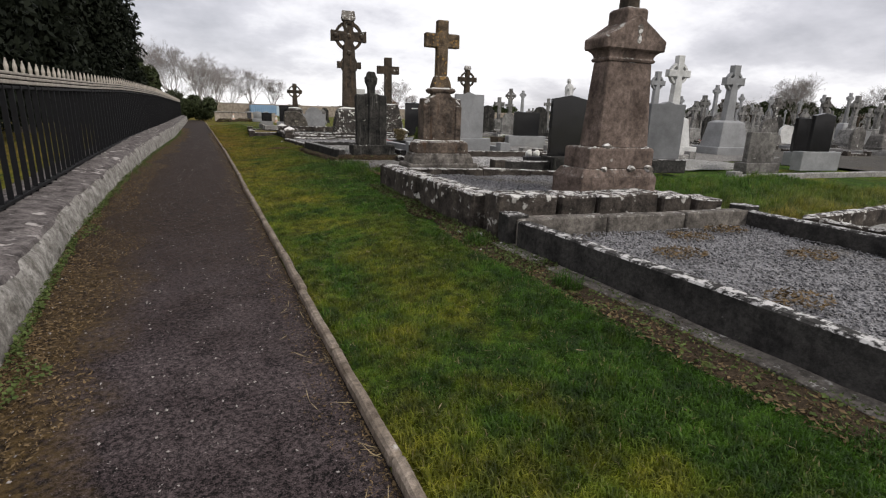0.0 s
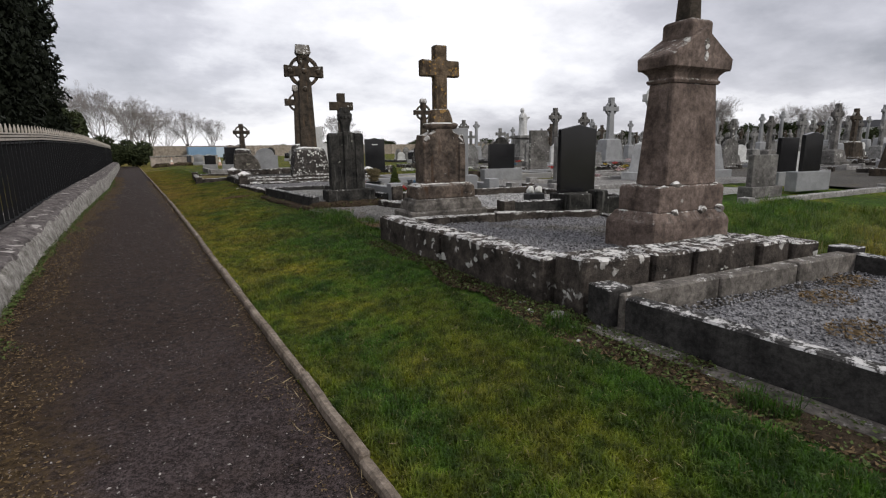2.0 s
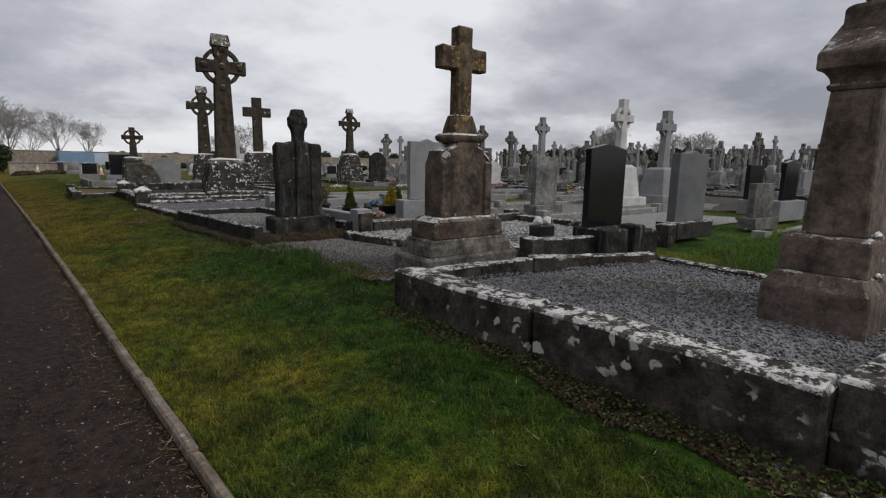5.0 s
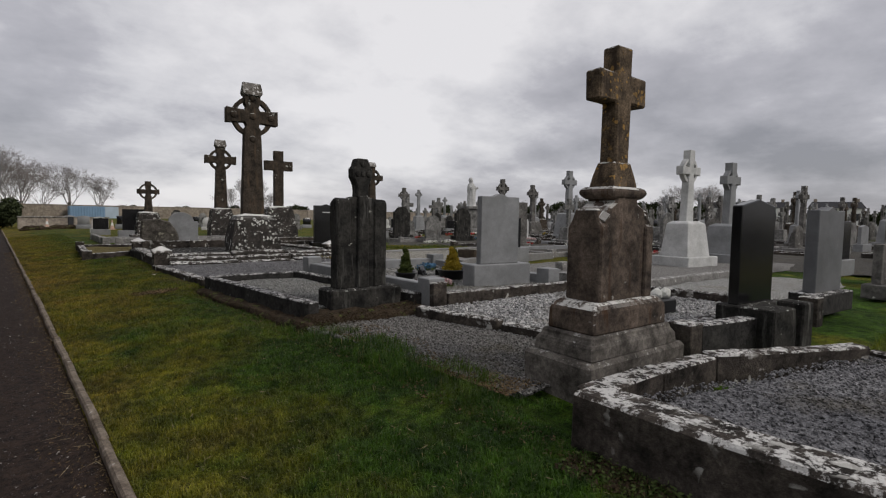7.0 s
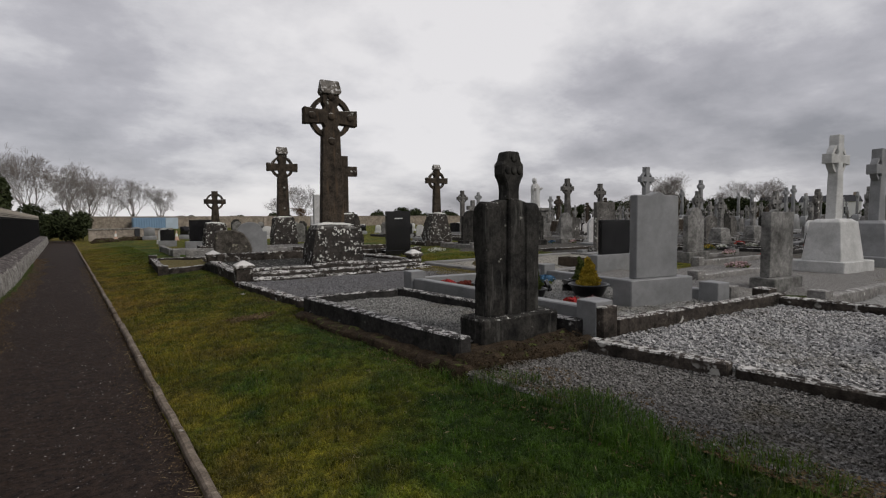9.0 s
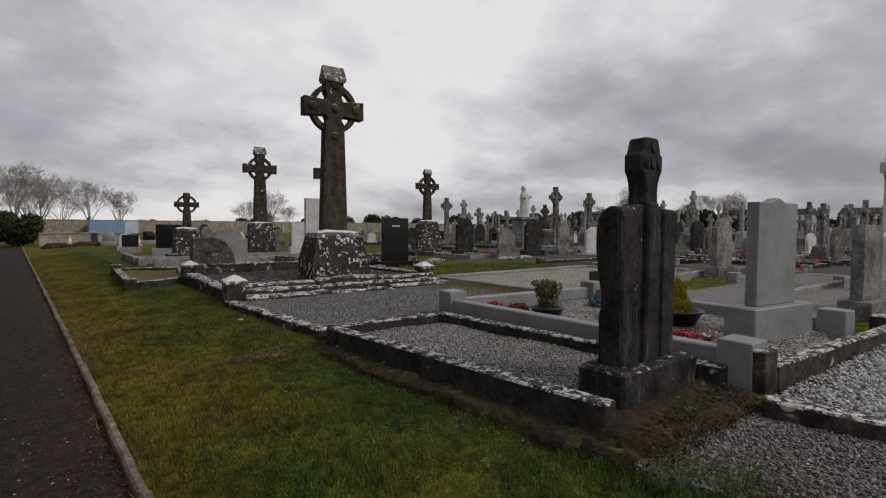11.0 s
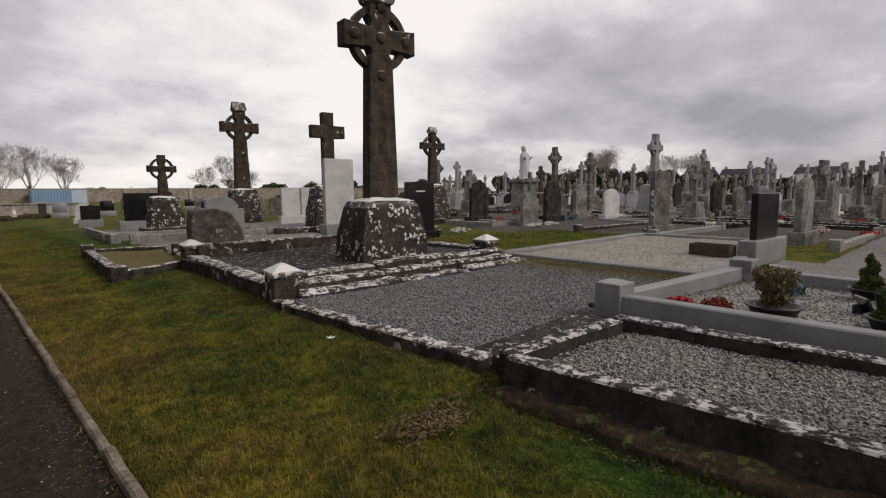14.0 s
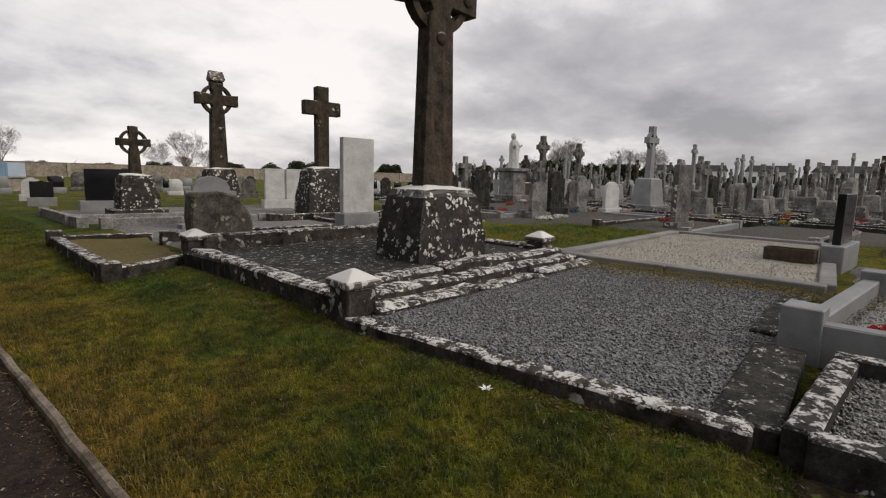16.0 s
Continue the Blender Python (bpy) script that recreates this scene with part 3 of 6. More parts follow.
# ---- grave surrounds ----
def gravel_bed(quad, z, mat, label, count=0, size=0.018, seed=1):
    """A bed of loose stones inside a surround, of which the nearest are real stones."""
    rng = np.random.default_rng(seed)
    a, b, c, d = [np.array(p, float) for p in quad]
    n = 26
    verts, faces = [], []
    for j in range(n + 1):
        for i in range(n + 1):
            u, v = i / n, j / n
            p = a * (1 - u) * (1 - v) + b * u * (1 - v) + c * u * v + d * (1 - u) * v
            rim = 0.1 if i in (0, n) or j in (0, n) else 0.0
            p = p + np.array([noise.noise(Vector((p[0] * 3, p[1] * 3, 1))), noise.noise(Vector((p[0] * 3, p[1] * 3, 5)))]) * 0.07
            verts.append((p[0], p[1], z - rim + 0.022 * noise.noise(Vector((p[0] * 2, p[1] * 2, seed)))))
    faces = [(j * (n + 1) + i, j * (n + 1) + i + 1, (j + 1) * (n + 1) + i + 1, (j + 1) * (n + 1) + i) for j in range(n) for i in range(n)]
    bed = tagged(new("gravel_bed", soup("gravel_bed", verts, faces, mat, True)), label, "gravel", kind="stuff")
    if count:
        uv = rng.random((count, 2))
        u, v = uv[:, :1], uv[:, 1:]
        p = a * (1 - u) * (1 - v) + b * u * (1 - v) + c * u * v + d * (1 - u) * v
        base = np.array([(1, 0, 0), (-1, 0, 0), (0, 1, 0), (0, -1, 0), (0, 0, 1), (0, 0, -1)], float)
        tri = np.array([(0, 2, 4), (2, 1, 4), (1, 3, 4), (3, 0, 4), (2, 0, 5), (1, 2, 5), (3, 1, 5), (0, 3, 5)])
        s = size * rng.uniform(0.5, 1.25, (count, 1, 1)) * rng.uniform(0.6, 1.2, (count, 6, 3)) * np.array([1, 1, 0.7])
        ang = rng.uniform(0, 6.28, count)
        rot = np.zeros((count, 3, 3))
        rot[:, 0, 0], rot[:, 0, 1], rot[:, 1, 0], rot[:, 1, 1], rot[:, 2, 2] = np.cos(ang), -np.sin(ang), np.sin(ang), np.cos(ang), 1
        tilt = rng.uniform(-0.6, 0.6, count)
        lean = np.zeros((count, 3, 3))
        lean[:, 0, 0], lean[:, 1, 1], lean[:, 1, 2], lean[:, 2, 1], lean[:, 2, 2] = 1, np.cos(tilt), -np.sin(tilt), np.sin(tilt), np.cos(tilt)
        pts = np.einsum("nij,njk,nlk->nil", base[None] * s, np.broadcast_to(np.eye(3), (count, 3, 3)), rot @ lean)
        zz = np.array([z + 0.022 * noise.noise(Vector((q[0] * 2, q[1] * 2, seed))) for q in p]) + rng.uniform(-0.003, 0.009, count)
        pts += np.concatenate([p, zz[:, None]], 1)[:, None, :]
        faces = (tri[None] + 6 * np.arange(count)[:, None, None]).reshape(-1, 3)
        tagged(new("gravel_stones", soup("gravel_stones", pts.reshape(-1, 3), faces, mat)), label, "gravel", kind="stuff")
    return bed


def surround(label, sides, mat, posts=(), name="grave_surround", foot=None):
    """A kerb set. sides: (p, q, width, z0, z1, rough); posts: (x, y, size, z0, z1, cap) with a pointed cap where cap is set."""
    top = root(name, Matrix(), label, "grave kerb")
    for i, (p, q, wide, z0, z1, rough) in enumerate(sides):
        part("kerb", bar(p, q, wide, z0, z1, 0.012, rough, seed=i), mat, top)
    for x, y, s, z0, z1, cap in posts:
        sec = [(z0, s, s), (z1, s, s)] + ([(z1 + 0.005, s * 1.12, s * 1.12), (z1 + 0.04, s * 1.1, s * 1.1), (z1 + cap, 0.04, 0.04)] if cap else [])
        bm = stack(sec, 0.008)
        roughen(bm, 0.008, 7.0, x)
        bmesh.ops.rotate(bm, verts=bm.verts, matrix=Matrix.Rotation(radians(-6), 3, "Z"))
        bmesh.ops.translate(bm, verts=bm.verts, vec=(x, y, 0))
        part("corner_post", bm, mat, top)
    return top


# the nearest plot, with a black kerb on a concrete footing
A_SW, A_NW, A_NE, A_SE = (2.5, -2.2), (2.44, 3.62), (5.1, 3.32), (4.7, -2.2)
surround("low blackened grave kerb with a white-crusted top, filled with gravel",
         [(A_SW, (2.44, 3.5), 0.11, 0.15, 0.43, 0.006), (A_NE, A_SE, 0.11, 0.15, 0.43, 0.006)],
         KERB_BLACK, [(2.46, 3.68, 0.2, 0.1, 0.46, 0), (5.12, 3.36, 0.2, 0.1, 0.47, 0)])
solid("kerb_footing", bar((2.42, -2.2), (2.36, 3.7), 0.22, 0.02, 0.205, 0.01, 0.01), PALE, "rough concrete footing under the black grave kerb", "footing")
surround("grey concrete kerb between two graves", [(A_NW, (3.35, 3.52), 0.14, 0.15, 0.43, 0.008), ((3.36, 3.515), (4.25, 3.415), 0.14, 0.15, 0.425, 0.008), ((4.26, 3.41), A_NE, 0.14, 0.15, 0.43, 0.008)], PALE)
gravel_bed([A_SW, A_SE, A_NE, A_NW], 0.27, GRAVEL_BLUE, "blue-grey chippings filling a grave plot", 26000, 0.014, 2)
surround("whitish low grave kerb beside the grass", [((5.45, 2.9), (9.0, 3.1), 0.12, 0.15, 0.42, 0.008), ((5.3, -2.0), (5.4, 2.9), 0.12, 0.15, 0.42, 0.008)], KERB)
gravel_bed([(5.4, -2), (9, -2), (9, 3.05), (5.45, 2.85)], 0.3, GRAVEL_GREY, "pale grey chippings in a kerbed plot", 0, seed=3)

# the obelisk's plot: loose blocks in front, long stones at the side
blocks = root("block_kerb", Matrix(), "row of mossy loose stone blocks with white-crusted tops", "grave kerb")
spots = [(2.4, 3.04), (3.05, 3.46), (3.47, 4.22), (4.23, 4.64), (4.65, 5.02)]
for i, (a, b) in enumerate(spots):
    mid_x, top = (a + b) / 2, (0.585, 0.575, 0.58, 0.55, 0.51)[i]
    bm = block(b - a - 0.025, 0.34, 0.14, top, bevel=0.018, rough=0.013, cuts=2, seed=i * 3.1)
    bm.transform(pose(mid_x, 4.0 - (mid_x - 2.6) * 0.13, 0, 0, random.uniform(-2, 2), -7 + random.uniform(-3, 3)))
    part("stone_block", bm, KERB, blocks)
side = root("side_kerb", Matrix(), "long lichen-blotched stone kerb beside the lawn", "grave kerb")
for a, b, z in ((4.18, 5.62, 0.565), (5.64, 6.98, 0.57)):
    part("kerb", bar((2.44, a), (2.44 + 0.02 * (b - a), b), 0.26, 0.12, z, 0.02, 0.022, seed=a), KERB, side)
surround("low mossy kerb closing the obelisk plot", [((2.62, 7.06), (3.3, 7.02), 0.17, 0.2, 0.5, 0.014), ((3.32, 7.02), (3.98, 6.93), 0.16, 0.2, 0.49, 0.014), ((4.0, 6.92), (5.25, 6.25), 0.15, 0.2, 0.5, 0.014), ((5.3, 6.2), (4.95, 3.75), 0.13, 0.2, 0.46, 0.012)], KERB, [(4.5, 7.3, 0.2, 0.2, 0.6, 0)])
gravel_bed([(2.5, 4.0), (4.9, 3.75), (5.25, 6.2), (2.5, 7.1)], 0.42, GRAVEL_BLUE, "grey chippings round the obelisk", 13000, 0.014, 4)

# ground of clay and gravel between the orange-lichened cross and the dark headstone
gravel_bed([(2.62, 7.5), (4.0, 7.5), (3.7, 10.0), (2.4, 10.1)], 0.345, GRAVEL_MID, "loose grey gravel and clay on an unkerbed plot", 18000, 0.015, 5)
surround("broken low kerb round white gravel", [((3.68, 9.88), (3.84, 8.8), 0.13, 0.2, 0.455, 0.012), ((3.85, 8.76), (3.93, 7.7), 0.12, 0.2, 0.44, 0.014), ((4.2, 10.0), (7.2, 9.65), 0.12, 0.25, 0.55, 0.01), ((4.05, 7.68), (7.2, 7.5), 0.12, 0.2, 0.45, 0.012)],
         KERB, [(4.08, 10.05, 0.2, 0.2, 0.68, 0)])
gravel_bed([(3.98, 7.72), (7.2, 7.5), (7.1, 9.65), (3.75, 9.9)], 0.41, GRAVEL_WHITE, "coarse white gravel in a grave plot", 9500, 0.026, 6)

low_set = surround("low blackened kerb with a white-crusted top before the black headstone", [((4.58, 7.26), (5.36, 7.08), 0.15, 0.3, 0.58, 0.01)], KERB_BLACK)
for x, y, wide, deep, z in ((5.56, 6.98, 0.42, 0.3, 0.66), (5.92, 6.86, 0.2, 0.24, 0.7), (6.45, 7.0, 0.5, 0.2, 0.56)):
    bm = block(wide, deep, 0.2, z, bevel=0.015, rough=0.01, cuts=1, seed=x)
    bm.transform(pose(x, y, 0, 0, 0, -10))
    part("kerb_block", bm, DARKSTONE, low_set)

# the dark headstone's plot
surround("black grave kerb with a white-crusted top", [((2.62, 10.3), (2.47, 13.22), 0.13, 0.12, 0.54, 0.006), ((2.47, 13.25), (3.72, 13.15), 0.13, 0.2, 0.54, 0.006), ((3.82, 13.2), (3.95, 10.2), 0.13, 0.2, 0.54, 0.006)], KERB_BLACK)
gravel_bed([(2.68, 10.5), (3.88, 10.45), (3.8, 13.15), (2.5, 13.2)], 0.44, GRAVEL_GREY, "pale grey chippings behind the dark headstone", 13000, 0.014, 7)
bm = bar((2.54, 10.05), (2.43, 13.3), 0.34, 0.0, 0.37, 0.03, 0.05)
bmesh.ops.subdivide_edges(bm, edges=list(bm.edges), cuts=3, use_grid_fill=True)
roughen(bm, 0.03, 11.0, 4.0)
solid("earth_bank", bm, EARTH, "crumbling bare earth under the black kerb", "earth", smooth=True)
bm = block(1.45, 0.5, 0.1, 0.42, bevel=0.06, rough=0.05, cuts=6)
roughen(bm, 0.04, 13.0, 2.0)
bm.transform(pose(3.2, 10.2, 0, 0, 0, -6))
solid("earth_bank", bm, EARTH, "crumbling bare earth under the dark headstone", "earth", smooth=True)

# the granite plot with flower pots
surround("light grey granite grave kerb with square posts", [((4.12, 10.1), (4.18, 13.3), 0.14, 0.3, 0.64, 0), ((4.2, 13.38), (6.6, 13.05), 0.14, 0.3, 0.64, 0), ((6.65, 13.0), (6.3, 10.0), 0.14, 0.3, 0.62, 0)],
         GRANITE, [(4.2, 13.4, 0.24, 0.3, 0.74, 0), (6.64, 13.02, 0.24, 0.3, 0.72, 0), (4.1, 10.15, 0.24, 0.3, 0.72, 0), (6.3, 10.05, 0.24, 0.3, 0.72, 0)], "granite_surround")
gravel_bed([(4.15, 10.1), (6.3, 10), (6.65, 13), (4.2, 13.35)], 0.5, GRAVEL_GREY, "pale chippings inside the granite kerb", 9000, 0.011, 8)

# the tall Celtic cross's plot, with its platform
surround("worn dark stone kerb round the tall cross's gravel", [((2.5, 13.42), (2.46, 14.7), 0.15, 0.12, 0.475, 0.012), ((2.46, 14.72), (2.42, 16.1), 0.15, 0.12, 0.47, 0.012)], KERB)
gravel_bed([(2.5, 13.5), (6.4, 13.5), (6.5, 16.3), (2.45, 16.1)], 0.44, GRAVEL_BLUE, "grey chippings before the tall cross", 26000, 0.014, 9)
surround("flat dark stone slabs between two graves", [((2.56, 13.47), (4.02, 13.5), 0.3, 0.2, 0.468, 0.01), ((4.34, 13.62), (6.3, 13.6), 0.24, 0.2, 0.475, 0.012)], DARKSTONE)
platform = root("stepped_platform", Matrix(), "stepped dark stone platform crusted with white lichen", "platform")
for i, (y0, z0, z1) in enumerate(((16.1, 0.3, 0.5), (16.3, 0.35, 0.57), (16.5, 0.35, 0.64))):
    for a, b in ((2.6, 3.9), (3.92, 5.1), (5.12, 6.35)):
        part("step_slab", bar((a, y0 + 0.02 * i - 0.03 * (a - 2.6)), (b, y0 + 0.02 * i - 0.03 * (b - 2.6)), 0.22, z0, z1 + random.uniform(-0.025, 0.015), 0.025, 0.034, seed=a * 2 + i * 5), STEP, platform)
part("bed", block(3.7, 3.0, 0.3, 0.56, 4.45, 18.1, bevel=0.02, rough=0.012, cuts=3), DARKSTONE, platform)
part("kerb", bar((2.55, 16.3), (2.8, 19.6), 0.22, 0.15, 0.58, 0.02, 0.02), KERB, platform)
part("kerb", bar((2.85, 19.65), (6.2, 19.4), 0.3, 0.2, 0.74, 0.02, 0.025), KERB, platform)
part("kerb", bar((6.4, 16.6), (6.3, 19.4), 0.22, 0.2, 0.62, 0.02, 0.02), KERB, platform)
for x, y in ((2.52, 16.2), (6.42, 16.75), (2.82, 19.72)):
    bm = stack([(0.1, 0.27, 0.27), (0.68, 0.27, 0.27)], 0.012)
    roughen(bm, 0.01, 6.0, x)
    bm.transform(pose(x, y, 0, 0, 0, -5))
    post = part("corner_post", bm, KERB, platform)
    bm = stack([(0.675, 0.3, 0.3), (0.69, 0.325, 0.325), (0.735, 0.32, 0.32), (0.815, 0.05, 0.05)], 0.008)
    roughen(bm, 0.012, 9.0, x)
    bm.transform(pose(x, y, 0, 0, 0, -5))
    part("cap", bm, CRUSTED, post, "white lichen-crusted pyramid cap")

# the wide concrete plot
surround("wide smooth concrete grave kerb", [((6.55, 16.45), (6.5, 15.0), 0.2, 0.25, 0.545, 0), ((6.5, 14.98), (6.45, 13.4), 0.2, 0.25, 0.545, 0), ((6.6, 16.5), (11.4, 16.3), 0.2, 0.25, 0.545, 0),
                                                  ((6.5, 13.4), (8.4, 13.5), 0.16, 0.25, 0.545, 0), ((9.9, 13.6), (11.4, 13.7), 0.16, 0.25, 0.545, 0), ((11.4, 16.3), (11.4, 13.7), 0.16, 0.25, 0.545, 0)], SMOOTH_KERB)
gravel_bed([(6.5, 13.4), (11.4, 13.7), (11.4, 16.3), (6.6, 16.45)], 0.5, GRAVEL_BUFF, "buff chippings in a wide concrete plot", 6000, 0.01, 10)
surround("low grave kerb by the lawn, mossy inside", [((1.72, 19.3), (1.95, 22.6), 0.15, 0.2, 0.52, 0.012), ((1.75, 19.25), (2.7, 19.75), 0.12, 0.2, 0.5, 0.012), ((1.95, 22.6), (3.2, 22.2), 0.12, 0.2, 0.52, 0.012)],
         KERB, [(1.72, 19.28, 0.2, 0.2, 0.56, 0), (1.95, 22.6, 0.2, 0.2, 0.6, 0)])
gravel_bed([(1.8, 19.35), (2.7, 19.8), (3.1, 22.2), (2.0, 22.5)], 0.46, GRAVEL_MOSS, "yellow mossy gravel in the low kerbed bed", 0, seed=31)


# ---- crosses and headstones ----
def latin_cross(parent, z0, z1, shaft, arm, arm_z, depth, mat, label="", flare=0.0):
    """A plain cross: arm is the half span, arm_z the (bottom, top) of the arms."""
    s = shaft / 2
    pts = [(-s, z0), (s, z0), (s, arm_z[0]), (arm, arm_z[0]), (arm, arm_z[1]), (s, arm_z[1]), (s, z1), (-s, z1), (-s, arm_z[1]), (-arm, arm_z[1]), (-arm, arm_z[0]), (-s, arm_z[0])]
    bm = outline(pts, -depth / 2, depth / 2, 0.012)
    roughen(bm, 0.006, 6.0)
    return part("cross", bm, mat, parent, label)


def ringed_cross(parent, z0, z1, shaft, arm, mat, depth=0.2, ring=None, cap=True, boss=False, head=1.05):
    """A Celtic cross: tapering shaft with arms, a ring let into its crossing, and a gabled cap."""
    cz = z1 - (arm * 1.35 if cap else arm * head)
    ring = ring or arm * 0.72
    ah = shaft * 0.42
    s0, s1 = shaft * 0.62, shaft * 0.46
    k = shaft * 0.3
    pts = [(-s0, z0), (s0, z0), (s1, cz - ah - k), (s1 * 0.72, cz - ah - k * 0.4), (s1 * 0.9, cz - ah * 0.8), (arm - 0.02, cz - ah), (arm, cz - ah), (arm, cz + ah), (s1 * 0.9, cz + ah * 0.8), (s1 * 0.72, cz + ah + k * 0.4), (s1 * 0.95, cz + ah + k)]
    top = z1 - (shaft * 0.75 if cap else 0)
    pts += [(s1 * 0.95, top)]
    pts += [(-x, z) for x, z in pts[:1:-1]]
    bm = outline(pts, -depth / 2, depth / 2, 0.01)
    roughen(bm, 0.004, 6.0, z1)
    part("shaft", bm, mat, parent)
    part("ring", hoop(ring * 0.8, ring, -depth * 0.33, depth * 0.33, cz), mat, parent)
    if cap:
        h = shaft * 0.75
        gable = outline([(-shaft * 0.46, top), (shaft * 0.46, top), (shaft * 0.55, top + h * 0.2), (shaft * 0.5, z1), (-shaft * 0.5, z1), (-shaft * 0.55, top + h * 0.2)], -depth * 0.7, depth * 0.7, 0.01)
        for v in gable.verts:
            if v.co.z > top + h * 0.6:
                v.co.y *= 0.2
        part("cap", gable, CRUSTED, parent, "gabled cap crusted with pale lichen")
    if boss:
        for x, z in ((0, cz), (-arm * 0.72, cz), (arm * 0.72, cz), (0, cz + arm * 0.72), (0, cz - arm * 0.9)):
            bm = bmesh.new()
            bmesh.ops.create_uvsphere(bm, u_segments=12, v_segments=6, radius=shaft * 0.2)
            bmesh.ops.scale(bm, verts=bm.verts, vec=(1, 0.45, 1))
            bmesh.ops.translate(bm, verts=bm.verts, vec=(x, -depth / 2, z))
            part("boss", bm, mat, parent, smooth=True)


def boulder(parent, w0, d0, w1, d1, z0, z1, mat, name="pedestal", seed=0.0, amp=0.03):
    bm = stack([(z0, w0, d0), (z0 + (z1 - z0) * 0.35, w0 * 0.96 + w1 * 0.04, d0), (z0 + (z1 - z0) * 0.9, w1 * 1.02, d1 * 1.02), (z1, w1 * 0.9, d1 * 0.9), (z1 + 0.05, w1 * 0.45, d1 * 0.45)])
    bmesh.ops.subdivide_edges(bm, edges=[e for e in bm.edges if e.calc_length() > 0.1], cuts=4, use_grid_fill=True)
    roughen(bm, amp, 3.2, seed)
    roughen(bm, amp * 0.4, 11.0, seed)
    return part(name, bm, mat, parent)


def slab_outline(w, z0, z1, top):
    """The face of a headstone: flat, peaked, round, shouldered or ogee."""
    h = w / 2
    if top == "flat":
        return [(-h, z0), (h, z0), (h, z1), (-h, z1)]
    if top == "peak":
        return [(-h, z0), (h, z0), (h, z1 - w * 0.1), (0, z1), (-h, z1 - w * 0.1)]
    if top == "wave":
        return [(-h, z0), (h, z0), (h, z1 - 0.045)] + [(h * k, z1 - 0.045 + 0.045 * math.cos(k * 4.2) ** 2 * (1 if abs(k) < 0.4 else 0)) for k in (0.6, 0.37, 0.2, 0, -0.2, -0.37, -0.6)] + [(-h, z1 - 0.045)]
    if top == "round":
        return [(-h, z0), (h, z0)] + [(h * math.cos(a), z1 - h * 0.75 + h * 0.75 * math.sin(a)) for a in np.linspace(0, math.pi, 15)]
    return [(-h, z0), (h, z0), (h, z1 - w * 0.3)] + [(h * 0.75 * math.cos(a), z1 - w * 0.3 + w * 0.3 * math.sin(a)) for a in np.linspace(0, math.pi, 13)] + [(-h, z1 - w * 0.3)]


def headstone(x, y, rz, w, z0, z1, mat, label, top="flat", depth=0.1, plinth=0.25, plinth_mat=None, group="", plinth_w=1.25, name="headstone"):
    """A slab on a plinth; z1 is the slab's top."""
    r = root(name, pose(x, y, 0, 0, 0, rz), label, "headstone", group)
    part("plinth", block(w * plinth_w, depth * 2.6, z0 - 0.1, z0 + plinth, bevel=0.012), plinth_mat or mat, r)
    part("slab", outline(slab_outline(w, z0 + plinth, z1, top), -depth / 2, depth / 2, 0.008), mat, r)
    return r


# the obelisk on its stepped base
r = root("obelisk_monument", pose(4.31, 4.5, 0, 0, 0, -5), "tall tapered brown limestone monument with a gabled cap and cross", "monument")
part("base", stack([(0.36, 1.02, 0.58), (0.66, 1.02, 0.58), (0.76, 0.9, 0.47)], 0.012), LIMESTONE, r).location = (-0.08, 0, 0)
part("plinth", stack([(0.755, 0.88, 0.47), (0.97, 0.88, 0.47), (0.99, 0.84, 0.44)], 0.01), LIMESTONE, r).location = (-0.05, 0, 0)
part("shaft", stack([(0.985, 0.69, 0.35), (1.9, 0.575, 0.27)], 0.012), LIMESTONE, r)
part("neck_moulding", stack([(1.895, 0.6, 0.29), (1.92, 0.63, 0.31), (1.94, 0.585, 0.28), (1.965, 0.6, 0.29), (1.985, 0.63, 0.31), (2.02, 0.72, 0.37)], 0.004), LIMESTONE, r)
gable = outline([(-0.385, 2.015), (0.385, 2.015), (0.395, 2.12), (0, 2.37), (-0.395, 2.12)], -0.2, 0.2, 0.012)
roughen(gable, 0.005, 6.0)
part("gabled_cap", gable, LIMESTONE, r)
part("cross_block", stack([(2.2, 0.27, 0.32), (2.42, 0.27, 0.32), (2.445, 0.22, 0.26)], 0.01), LIMESTONE, r)
part("cross_shaft", stack([(2.44, 0.17, 0.15), (2.78, 0.135, 0.13)], 0.01), CELTIC, r)
flared = [(-0.068, 2.77), (0.068, 2.77), (0.1, 2.86), (0.17, 2.93), (0.27, 2.94), (0.3, 2.9), (0.3, 3.12), (0.27, 3.08), (0.16, 3.09), (0.085, 3.16), (0.085, 3.25), (0.1, 3.32), (-0.1, 3.32), (-0.085, 3.25), (-0.085, 3.16), (-0.16, 3.09), (-0.27, 3.08), (-0.3, 3.12), (-0.3, 2.9), (-0.27, 2.94), (-0.17, 2.93), (-0.1, 2.86)]
part("cross_head", outline(flared, -0.06, 0.06, 0.008), CELTIC, r)
for z, s in ((2.22, 0.045), (2.12, 0.035)):
    bm = bmesh.new()
    bmesh.ops.create_uvsphere(bm, u_segments=10, v_segments=6, radius=s)
    bm.transform(Matrix.Translation((0.02, -0.203, z)) @ Matrix.Diagonal((0.8, 0.12, 1.2, 1)))
    part("lichen_patch", bm, CRUSTED, r, "round white lichen patch")
